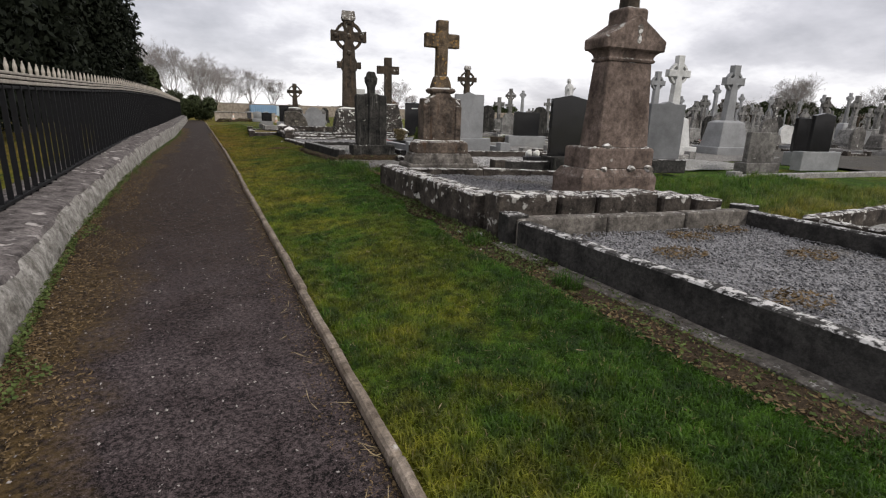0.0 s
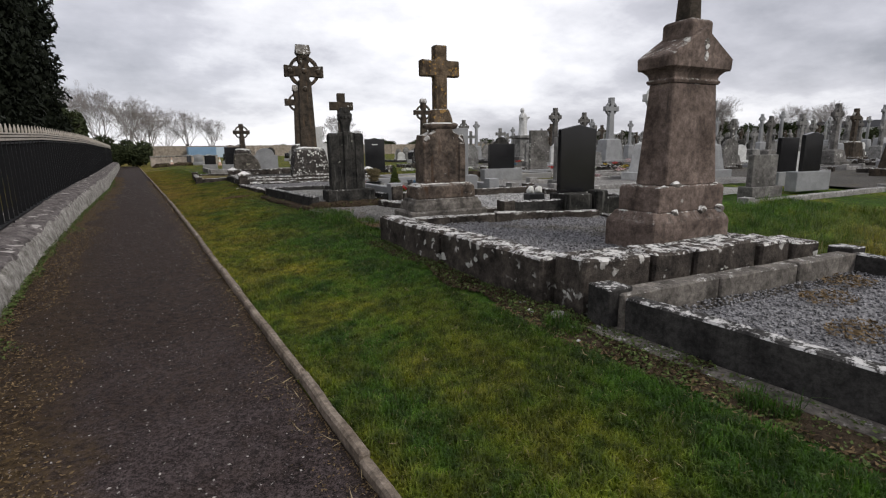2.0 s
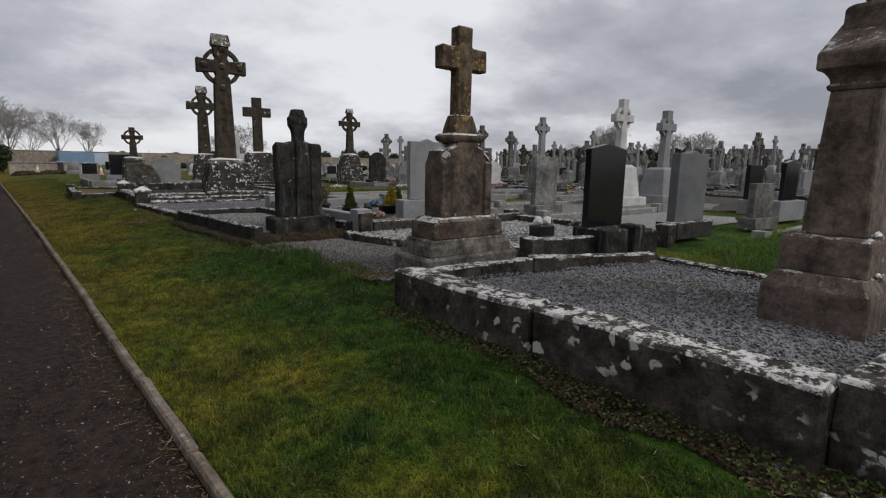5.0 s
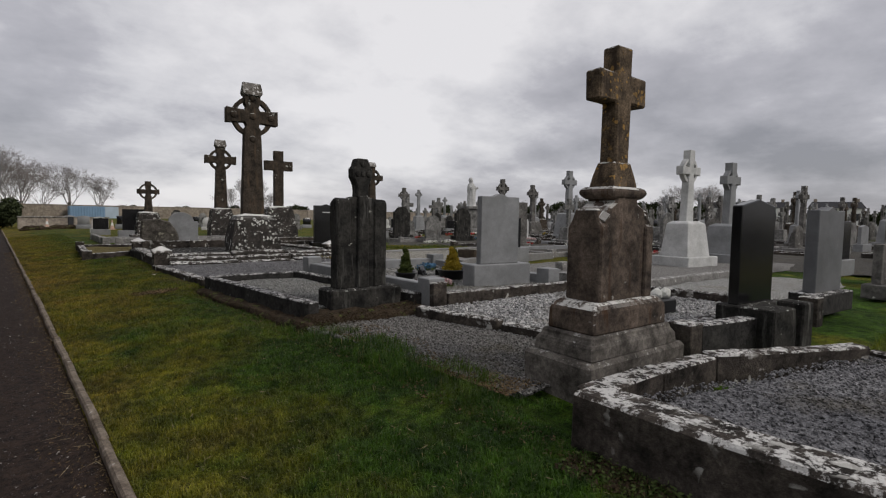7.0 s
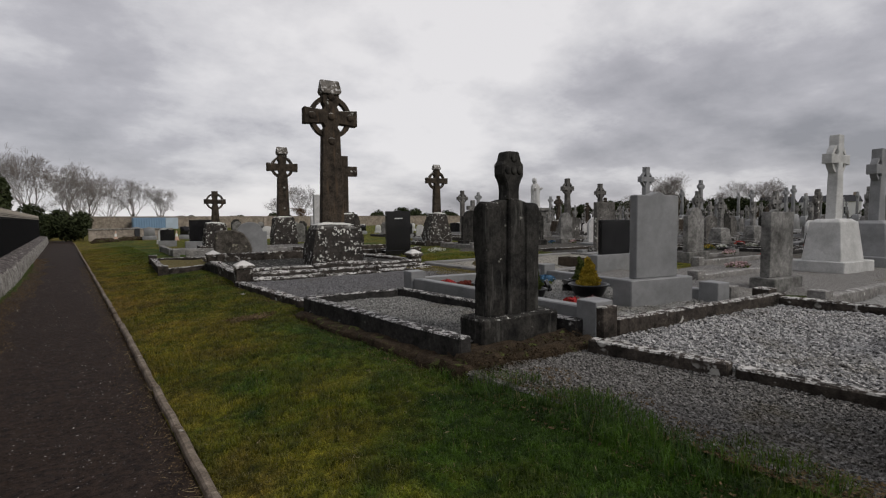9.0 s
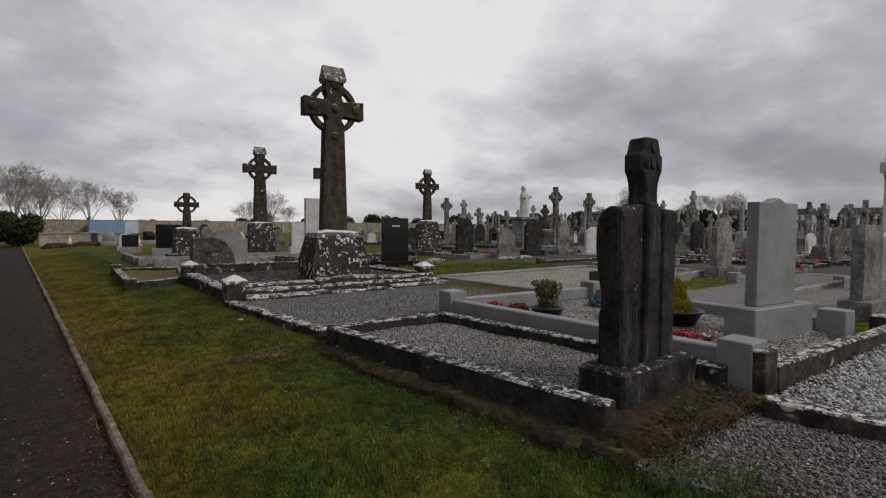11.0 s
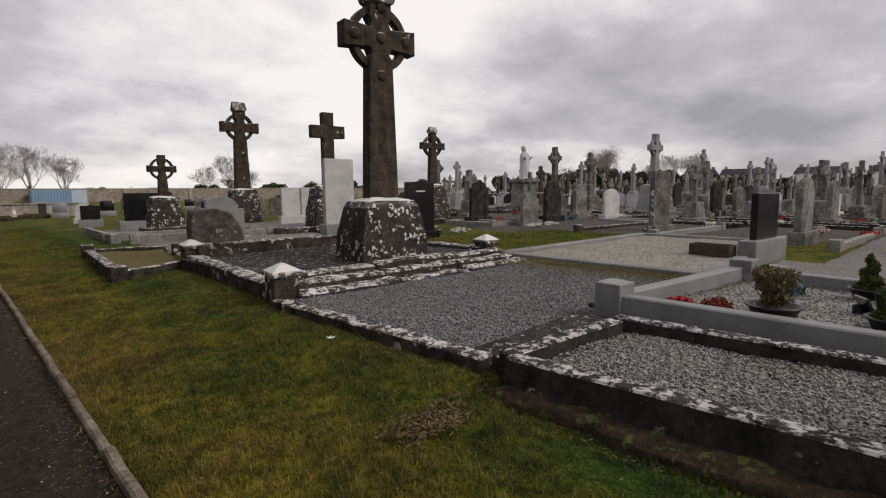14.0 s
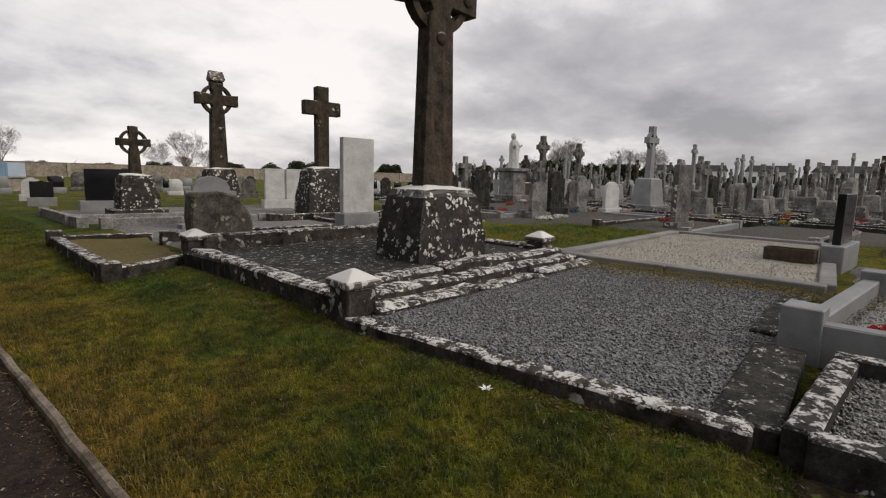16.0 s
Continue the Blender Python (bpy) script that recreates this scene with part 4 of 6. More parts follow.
for x, y, z, s in ((-0.24, -0.2, 0.99, 0.055), (-0.41, -0.21, 0.98, 0.03), (0.3, -0.2, 0.98, 0.03), (-0.28, -0.24, 0.75, 0.045), (0.08, -0.24, 0.755, 0.055), (0.33, -0.24, 0.755, 0.06), (-0.48, 0.12, 0.72, 0.04)):
    bm = bmesh.new()
    bmesh.ops.create_icosphere(bm, subdivisions=2, radius=s)
    roughen(bm, s * 0.5, 22.0, x * 9)
    bm.transform(Matrix.Translation((x, y, z)) @ Matrix.Diagonal((1.1, 0.6, 0.7, 1)))
    part("lichen_patch", bm, CRUSTED, r, "crusty white lichen clump")

# the orange-lichened cross
r = root("cross_monument", pose(3.46, 7.43, 0, 0, 0, -5), "weathered stone cross with orange lichen on a shouldered pedestal", "monument")
part("base", block(1.16, 0.56, 0.2, 0.55, bevel=0.025, rough=0.01, cuts=2), PALE, r, "pale concrete base block")
part("base", stack([(0.545, 1.02, 0.5), (0.64, 1.0, 0.48), (0.66, 0.94, 0.44), (0.7, 0.93, 0.43)], 0.012), PALE, r, "pale stepped concrete base")
part("plinth", stack([(0.695, 0.86, 0.4), (0.85, 0.85, 0.39), (0.9, 0.74, 0.33)], 0.014), PEDESTAL, r)
body = [(-0.315, 0.89), (0.315, 0.89), (0.305, 1.42), (0.285, 1.455), (0.25, 1.475), (0.2, 1.54), (0.135, 1.575), (0.12, 1.63), (-0.12, 1.63), (-0.135, 1.575), (-0.2, 1.54), (-0.25, 1.475), (-0.285, 1.455), (-0.305, 1.42)]
bm = outline(body, -0.125, 0.125, 0.014)
roughen(bm, 0.006, 7.0)
part("pedestal", bm, PEDESTAL, r)
cheek = [(-0.145, 0.895), (0.145, 0.895), (0.143, 1.4), (0.11, 1.45), (0.08, 1.53), (-0.08, 1.53), (-0.11, 1.45), (-0.143, 1.4)]
for s_ in (-1, 1):
    bm = outline(cheek, s_ * 0.262 - 0.05, s_ * 0.262 + 0.05, 0.012)
    bmesh.ops.rotate(bm, verts=bm.verts, matrix=Matrix.Rotation(math.pi / 2, 3, "Z"))
    part("pedestal_cheek", bm, PEDESTAL, r)
    for f_ in (-1, 1):
        bm = block(0.085, 0.06, -0.012, 0.012, bevel=0.006, rough=0.006, cuts=1, seed=s_ + f_)
        bm.transform(pose(s_ * 0.25, f_ * 0.11, 1.475, -f_ * 42, s_ * 40, 0))
        part("lichen_patch", bm, CRUSTED, r, "white crust on the shoulder")
part("cornice", stack([(1.6, 0.33, 0.24), (1.625, 0.39, 0.29), (1.66, 0.4, 0.3), (1.685, 0.35, 0.25)], 0.01), PEDESTAL, r)
part("cross_foot", stack([(1.68, 0.3, 0.2), (1.76, 0.27, 0.175), (1.86, 0.2, 0.14)], 0.01), RUSTY, r)
latin_cross(r, 1.84, 2.655, 0.172, 0.27, (2.27, 2.47), 0.13, RUSTY)

# the dark headstone with a carved head
r = root("carved_headstone", pose(3.31, 10.52, 0, 0, 0, -3), "dark scroll-sided headstone with a small carved cross, seen from behind", "headstone")
part("base", block(0.92, 0.34, 0.36, 0.635, 0.02, bevel=0.02, rough=0.012, cuts=2), DARKSTONE, r)
pts = [(-0.315, 0.625), (0.315, 0.625), (0.3, 0.85), (0.3, 1.35), (0.31, 1.52), (0.3, 1.62), (0.2, 1.64), (0.1, 1.67)]
pts += [(-x, z) for x, z in pts[::-1]]
bm = outline(pts, -0.06, 0.07, 0.014)
roughen(bm, 0.006, 6.0)
part("slab", bm, DARKSTONE, r)
half = [(0.075, 1.66), (0.07, 1.74), (0.078, 1.8), (0.1, 1.85), (0.122, 1.88), (0.125, 1.99), (0.1, 2.0), (0.085, 2.05), (0.068, 2.1)]
bm = outline(half + [(-x, z) for x, z in half[::-1]], -0.075, 0.06, 0.012)
part("carved_head", bm, DARKSTONE, r)
for x, z in ((0, 1.93), (0, 2.04), (0.07, 1.93), (-0.07, 1.93)):
    bm = bmesh.new()
    bmesh.ops.create_icosphere(bm, subdivisions=2, radius=0.034)
    bm.transform(Matrix.Translation((x, -0.078, z)) @ Matrix.Diagonal((1, 0.35, 1.2, 1)))
    part("carved_leaf", bm, DARKSTONE, r, smooth=True)
part("rib", stack([(0.625, 0.15, 0.06), (1.2, 0.135, 0.055), (1.68, 0.12, 0.05)], 0.012), DARKSTONE, r).location = (0, -0.07, 0)
roll = [(-0.075, 0.625), (0.1, 0.625), (0.1, 0.95), (0.085, 1.0), (0.09, 1.1), (0.115, 1.24), (0.13, 1.38), (0.13, 1.5), (0.115, 1.58), (0.075, 1.63), (0.02, 1.65), (-0.05, 1.64), (-0.08, 1.6)]
for s_ in (-1, 1):
    bm = outline(roll, s_ * 0.235 - 0.085, s_ * 0.235 + 0.085, 0.014)
    bmesh.ops.rotate(bm, verts=bm.verts, matrix=Matrix.Rotation(math.pi / 2, 3, "Z"))
    roughen(bm, 0.004, 7.0)
    scroll = part("scroll", bm, DARKSTONE, r)
    eye = bmesh.new()
    bmesh.ops.create_cone(eye, cap_ends=True, segments=20, radius1=0.055, radius2=0.045, depth=0.02, matrix=pose(-s_ * 0.32, 0.035, 1.56, 0, 90, 0))
    part("scroll_eye", eye, DARKSTONE, scroll)

# the light granite headstone
headstone(5.57, 10.41, -11, 0.67, 0.5, 1.8, GRANITE, "light grey granite headstone with a waved top on a wide plinth", "wave", 0.11, 0.3, plinth_w=1.5)

# the tall Celtic cross
r = root("celtic_cross", pose(4.7, 17.32, 0, 0, 0, -8), "tall dark ringed stone cross on a white-spotted boulder pedestal", "cross")
boulder(r, 1.08, 0.86, 0.86, 0.7, 0.52, 1.4, SPOTTED, seed=2.0, amp=0.014)
ringed_cross(r, 1.38, 4.45, 0.4, 0.57, CELTIC, 0.22, 0.45, boss=True)

# further ringed and plain crosses with their pedestals
r = root("celtic_cross", pose(8.2, 30.2, 0, 0, 0, -6), "dark ringed stone cross on a lichened boulder pedestal", "cross")
boulder(r, 1.05, 0.9, 0.85, 0.7, 0.35, 1.65, SPOTTED, seed=5.0)
ringed_cross(r, 1.6, 4.85, 0.45, 0.68, CELTIC, 0.26, 0.5)
r = root("stone_cross", pose(8.85, 25.3, 0, 0, 0, -8), "plain dark stone cross on a lichened boulder pedestal", "cross")
boulder(r, 1.3, 0.9, 1.0, 0.7, 0.35, 1.72, SPOTTED, seed=7.0)
latin_cross(r, 1.7, 3.98, 0.36, 0.55, (3.2, 3.58), 0.24, CELTIC)
r = root("celtic_cross", pose(4.5, 26.8, 0, 0, 0, -5), "short ringed stone cross on a white-spotted boulder", "cross")
part("footing", block(1.2, 0.8, 0.3, 0.62, bevel=0.02), KERB, r)
boulder(r, 0.86, 0.66, 0.66, 0.52, 0.6, 1.42, SPOTTED, seed=9.0, amp=0.05)
ringed_cross(r, 1.4, 2.58, 0.22, 0.36, CELTIC, 0.16, 0.3, cap=False)
r = root("celtic_cross", pose(13.3, 25.2, 0, 0, 0, -8), "dark ringed stone cross on a spotted pedestal", "cross")
boulder(r, 1.1, 0.8, 0.7, 0.6, 0.35, 1.75, SPOTTED, seed=11.0)
ringed_cross(r, 1.7, 3.9, 0.3, 0.52, CELTIC, 0.2, 0.4)

# the white and grey ringed crosses towards the east
def pedestal_cross(x, y, rz, z0, zp, z1, w, arm, mat, label, group=""):
    r = root("pedestal_cross", pose(x, y, 0, 0, 0, rz), label, "cross", group)
    part("step", block(w * 1.35, w * 1.0, z0 - 0.1, z0 + 0.2, bevel=0.015), mat, r)
    part("pedestal", stack([(z0 + 0.19, w * 1.02, w * 0.75), (zp - 0.06, w * 0.8, w * 0.58), (zp, w * 0.55, w * 0.42)], 0.012), mat, r)
    ringed_cross(r, zp - 0.02, z1, w * 0.26, arm, mat, w * 0.19, arm * 0.8, cap=False, head=1.3)
    return r


white_cross = pedestal_cross(12.05, 10.45, -8, 0.45, 1.45, 3.06, 0.9, 0.36, MARBLE, "white marble ringed cross on a tapered pedestal")
grey_cross = pedestal_cross(14.1, 10.25, -8, 0.45, 1.4, 2.93, 1.0, 0.34, GRANITE, "grey stone ringed cross on a tapered pedestal")

pedestal_cross(22.3, 20.6, -8, 0.42, 1.75, 3.9, 1.2, 0.45, GRANITE, "pale granite ringed cross on a tall tapered pedestal")

# measured headstones
stones = "headstones of the graveyard"
r = headstone(5.82, 7.22, -9, 0.66, 0.45, 1.68, POLISHED, "black polished granite headstone with a shallow peak", "peak", 0.1, 0.2, DARKSTONE, stones, 1.2)
headstone(7.95, 7.05, -8, 0.78, 0.45, 1.66, GRANITE_DARK, "dark grey granite headstone with a bowed top", "wave", 0.14, 0.15, KERB_BLACK, stones)
headstone(10.45, 6.75, -8, 0.72, 0.42, 1.15, MIDSTONE, "plain brown-grey headstone among the graves", "flat", 0.12, 0.12, None, stones)
headstone(12.75, 6.9, -8, 0.62, 0.42, 1.6, POLISHED, "black polished headstone on a pale plinth", "peak", 0.1, 0.33, GRANITE, stones, 1.9)
headstone(13.9, 7.9, -8, 0.7, 0.42, 1.5, POLISHED, "black polished headstone with a flat top", "flat", 0.1, 0.25, GRANITE, stones)
headstone(9.22, 13.42, -6, 0.86, 0.45, 1.46, POLISHED, "black polished headstone on a light granite plinth", "flat", 0.1, 0.3, GRANITE, stones, 1.5)
bowed = headstone(8.35, 20.5, -8, 0.8, 0.4, 1.8, POLISHED, "black granite headstone with a bowed top and one line of letters", "wave", 0.12, 0.16, POLISHED, stones)
headstone(13.8, 16.9, -8, 0.8, 0.42, 2.0, MIDSTONE, "tall plain brown-grey headstone", "flat", 0.14, 0.15, None, stones)
headstone(18.6, 20.7, -8, 0.95, 0.42, 1.55, MARBLE, "white round-topped marble headstone", "round", 0.12, 0.15, None, stones)
headstone(8.6, 10.2, -8, 0.62, 0.45, 1.57, GREYMARK, "grey headstone with a flat top beside white gravel", "flat", 0.14, 0.15, None, stones)
headstone(5.73, 20.0, -8, 0.62, 0.4, 2.18, MARBLE, "tall whitewashed headstone on a grey plinth", "flat", 0.12, 0.5, GRANITE, stones, 1.15)
headstone(4.7, 23.3, -6, 0.98, 0.4, 1.46, GRANITE, "wide pale grey headstone with a curved top", "shoulder", 0.12, 0.12, None, stones)
headstone(4.55, 29.1, -6, 1.02, 0.4, 1.55, POLISHED, "wide black polished headstone", "flat", 0.12, 0.3, GRANITE, stones, 1.3)
headstone(8.95, 28.0, -6, 0.66, 0.4, 1.7, MARBLE, "white headstone beside its twin", "flat", 0.1, 0.3, None, stones)
headstone(9.72, 28.0, -6, 0.66, 0.4, 1.7, MARBLE, "white headstone beside its twin", "flat", 0.1, 0.3, None, stones)
def inscription(r, z, widths, depth, mat):
    """Lines of worn lettering, as thin bars."""
    for i, wide in enumerate(widths):
        part("inscription_line", block(wide, 0.006, z - i * 0.07, z - i * 0.07 + 0.028, 0, -depth / 2 - 0.002, bevel=0.001), mat, r)


inscription(bowed, 1.52, (0.26,), 0.12, WHITE_PAINT)
r = root("rough_headstone", pose(3.4, 20.25, 0, 0, 0, -6), "rough-hewn brown stone with a rounded top", "headstone")
bm = outline([(-0.42, 0.35), (0.46, 0.35), (0.42, 0.8), (0.36, 1.04), (0.22, 1.2), (-0.02, 1.27), (-0.4, 1.25), (-0.43, 0.8)], -0.16, 0.16, 0.03)
bmesh.ops.triangulate(bm, faces=bm.faces)
bmesh.ops.subdivide_edges(bm, edges=[e for e in bm.edges if e.calc_length() > 0.15], cuts=3, use_grid_fill=True)
roughen(bm, 0.03, 4.0)
part("slab", bm, ROUGHROCK, r)

# the robed statue on its pedestal
r = root("statue_pedestal", pose(21.7, 27.1, 0, 0, 0, -8), "grey moulded stone statue pedestal", "pedestal")
part("body", stack([(0.35, 1.3, 1.3), (0.75, 1.3, 1.3), (0.8, 0.95, 0.95), (1.9, 0.9, 0.9), (1.95, 1.15, 1.15), (2.1, 1.15, 1.15)], 0.01), GREYMARK, r)
bm = bmesh.new()
rings = []
for z, rx, ry, dx in ((0, 0.31, 0.27, 0), (0.04, 0.29, 0.25, 0), (0.35, 0.26, 0.22, 0.01), (0.75, 0.25, 0.2, 0.03), (1.0, 0.29, 0.22, 0.04), (1.2, 0.28, 0.19, 0.03), (1.33, 0.22, 0.15, 0.01), (1.41, 0.1, 0.1, -0.02), (1.46, 0.12, 0.12, -0.04), (1.56, 0.13, 0.14, -0.06), (1.66, 0.11, 0.12, -0.06), (1.73, 0.03, 0.03, -0.05)):
    fold = 0.09 if z < 1.3 else 0.0
    rings.append([bm.verts.new((dx + rx * (1 + fold * math.sin(a * 7 + z * 2)) * math.cos(a), ry * (1 + fold * math.sin(a * 7 + z * 2)) * math.sin(a), z)) for a in np.linspace(0, 2 * math.pi, 29)[:-1]])
for a, b in zip(rings, rings[1:]):
    for i in range(28):
        bm.faces.new((a[i], a[(i + 1) % 28], b[(i + 1) % 28], b[i]))
bm.faces.new(rings[-1])
for side_x in (-1, 1):
    bmesh.ops.create_cone(bm, cap_ends=True, segments=10, radius1=0.07, radius2=0.05, depth=0.36, matrix=pose(side_x * 0.17 + 0.03, -0.17, 1.05, 60, 0, side_x * 40))
solid("statue", bm, MARBLE, "white robed stone statue standing on a pedestal", "statue", pose(21.7, 27.1, 2.1, 0, 0, -8), smooth=True)


# ---- the far field of graves, in rows ----
field = "graves of the far field"
rng = random.Random(11)
samples = [
    headstone(0, 0, 0, 0.75, 0.42, 1.45, MIDSTONE, "grey headstone in a row of graves", "round", 0.12, 0.18, None, field),
    headstone(0, 0, 0, 0.7, 0.42, 1.3, GRANITE, "pale granite headstone in a row of graves", "peak", 0.1, 0.25, None, field),
    headstone(0, 0, 0, 0.72, 0.42, 1.35, POLISHED, "black polished headstone in a row of graves", "wave", 0.1, 0.28, GRANITE, field),
    headstone(0, 0, 0, 0.6, 0.42, 1.6, GREYMARK, "tall pale headstone in a row of graves", "shoulder", 0.12, 0.2, None, field),
    headstone(0, 0, 0, 0.65, 0.42, 1.25, MARBLE, "small white headstone in a row of graves", "round", 0.1, 0.18, None, field),
    headstone(0, 0, 0, 0.7, 0.42, 1.7, DARKSTONE, "dark weathered headstone in a row of graves", "shoulder", 0.14, 0.2, None, field),
    pedestal_cross(0, 0, 0, 0.42, 1.2, 2.5, 0.8, 0.3, GREYMARK, "grey ringed cross in a row of graves", field),
    pedestal_cross(0, 0, 0, 0.42, 1.1, 2.9, 0.85, 0.33, MIDSTONE, "weathered ringed cross in a row of graves", field),
    pedestal_cross(0, 0, 0, 0.42, 1.2, 2.3, 0.75, 0.28, GREYMARK, "pale ringed cross in a row of graves", field),
]
r = root("stone_cross", Matrix(), "plain grey cross on a stepped block in a row of graves", "cross", field)
part("block", stack([(0.3, 0.8, 0.6), (0.6, 0.8, 0.6), (0.62, 0.6, 0.45), (1.1, 0.5, 0.36)], 0.012), GREYMARK, r)
latin_cross(r, 1.09, 2.2, 0.17, 0.28, (1.78, 1.96), 0.13, GREYMARK)
samples.append(r)
r = headstone(0, 0, 0, 0.72, 0.42, 1.5, GREYMARK, "pale headstone topped by a small cross", "shoulder", 0.12, 0.18, None, field)
latin_cross(r, 1.48, 2.1, 0.11, 0.19, (1.78, 1.9), 0.1, GREYMARK)
samples.append(r)
samples.append(pedestal_cross(0, 0, 0, 0.42, 1.3, 2.7, 0.8, 0.3, CELTIC, "dark ringed cross in a row of graves", field))
samples.append(pedestal_cross(0, 0, 0, 0.42, 1.5, 3.2, 0.7, 0.24, GRANITE, "tall slim pale cross in a row of graves", field))
weights = [3, 4, 5, 4, 5, 5, 3, 4, 3, 4, 4, 5, 6]
used = [(12.05, 10.45), (14.2, 10.25), (13.3, 25.2), (21.7, 27.1), (18.6, 20.7), (13.8, 16.9), (12.75, 6.9), (13.9, 7.9), (10.45, 6.75), (22.3, 20.6)]
first = set()


crowd = []


def set_grave(k, x, y, turn=0.0, size=1.0):
    if x > 36 or y > 38:
        crowd.append((k, pose(x, y, 0.42 * (1 - size), 0, rng.uniform(-1.5, 1.5), -7 + turn) @ Matrix.Scale(size, 4)))
        return None
    m = pose(x, y, 0.42 * (1 - size), 0, rng.uniform(-1.5, 1.5), -7 + turn) @ Matrix.Scale(size, 4)
    if k in first:
        ob = copy_thing(samples[k], pose(x, y, 0.42 * (1 - size), 0, rng.uniform(-1.5, 1.5), -7 + turn))
        ob.scale = (size, size, size)
        return ob
    first.add(k)
    samples[k].matrix_world = m
    return samples[k]


# those that stand out
for k, x, y, s in ((10, 13.2, 20.7, 1.0), (5, 13.3, 22.9, 1.48), (5, 15.4, 21.3, 1.33), (3, 17.3, 21.3, 1.7), (9, 17.3, 17.2, 1.03), (3, 12.7, 13.5, 1.56), (8, 25.0, 16.1, 0.83), (6, 19.7, 14.2, 0.94), (7, 24.5, 27.0, 1.5), (7, 25.5, 25.4, 1.25), (9, 26.1, 35.1, 1.7), (0, 20.7, 16.8, 1.33), (6, 19.9, 16.1, 0.88), (0, 20.1, 12.8, 1.31), (4, 23.9, 14.4, 1.7), (0, 21.7, 10.5, 0.9), (7, 24.5, 11.0, 1.01), (5, 21.9, 16.8, 0.97), (9, 15.4, 25.2, 1.1), (7, 16.0, 5.9, 0.7)):
    set_grave(k, x, y, 0, min(s, 1.12 if k < 6 else 1.4))
    used.append((x, y))
for k, x, y, s in ((1, 23.9, 9.0, 1.56), (3, 27.6, 8.7, 1.49), (0, 19.4, 22.6, 1.7), (9, 36.2, 46.7, 1.7), (8, 39.0, 16.0, 1.7), (5, 22.4, 18.1, 1.58), (6, 24.3, 19.1, 1.12), (0, 25.0, 17.9, 1.49), (7, 29.0, 15.7, 0.96), (8, 23.6, 16.4, 0.92), (3, 18.5, 13.8, 1.7), (7, 21.5, 13.5, 0.8)):
    set_grave(k, x, y, 0, min(s, 1.12 if k < 6 else 1.4))
    used.append((x, y))
for row in range(26):
    x0 = 15.5 + row * 2.7
    y = -6.0 + rng.uniform(0, 2)
    while y < min(28 + row * 2.6, 62):
        x = x0 + rng.uniform(-0.35, 0.35)
        if rng.random() < 0.85 and min((x - a) ** 2 + (y - b) ** 2 for a, b in used) > 1.6 and not (x < 24.5 and 8.5 < y < 30):
            set_grave(rng.choices(range(13), weights)[0], x, y, rng.uniform(-4, 4), rng.uniform(0.85, 1.2))
        y += rng.uniform(1.1, 2.1)
for row in range(6):
    y = 32.5 + row * 3.2
    x = 3.5 + rng.uniform(0, 1)
    while x < 36:
        if rng.random() < 0.55 and min((x - a) ** 2 + (y - b) ** 2 for a, b in used) > 1.6:
            set_grave(rng.choices(range(6), weights[:6])[0], x, y, rng.uniform(-4, 4), rng.uniform(0.75, 0.95))
        x += rng.uniform(1.3, 2.6)

# the furthest graves, too many and too small to tell apart, as one
slots, pile_v, pile_f, pile_m, at = [], [], [], [], 0
for k, m in crowd:
    for piece in samples[k].children:
        me = piece.data
        me.calc_loop_triangles()
        co = np.empty(len(me.vertices) * 3, np.float32)
        me.vertices.foreach_get("co", co)
        tri = np.empty(len(me.loop_triangles) * 3, np.int32)
        me.loop_triangles.foreach_get("vertices", tri)
        if me.materials[0] not in slots:
            slots.append(me.materials[0])
        mm = np.array(m)
        pile_v.append(co.reshape(-1, 3) @ mm[:3, :3].T + mm[:3, 3])
        pile_f.append(tri.reshape(-1, 3) + at)
        pile_m.append(np.full(len(tri) // 3, slots.index(me.materials[0]), np.int32))
        at += len(co) // 3
me = soup("distant_graves", np.concatenate(pile_v), np.concatenate(pile_f), slots[0])
for extra in slots[1:]:
    me.materials.append(extra)
me.polygons.foreach_set("material_index", np.concatenate(pile_m))
tagged(new("distant_graves", me), "crowded far rows of grey and white gravestones and crosses", "graves", kind="stuff")

# kerbed beds among the far graves
def grave_bed(kerb_mat, fill, label):
    r = root("grave_surround", Matrix(), label, "grave kerb", "kerbed beds of the far field")
    for x in (-0.5, 0.5):
        part("kerb", block(0.11, 2.0, 0.3, 0.56, x, 0, bevel=0.012), kerb_mat, r)
    for y in (-1.05, 1.05):
        part("kerb", block(1.12, 0.11, 0.3, 0.56, 0, y, bevel=0.012), kerb_mat, r)
    for x in (-0.5, 0.5):
        part("corner_post", block(0.17, 0.17, 0.3, 0.64, x, -1.06, bevel=0.012), kerb_mat, r)
    part("fill", block(0.9, 1.98, 0.3, 0.5, bevel=0.01), fill, r)
    return r


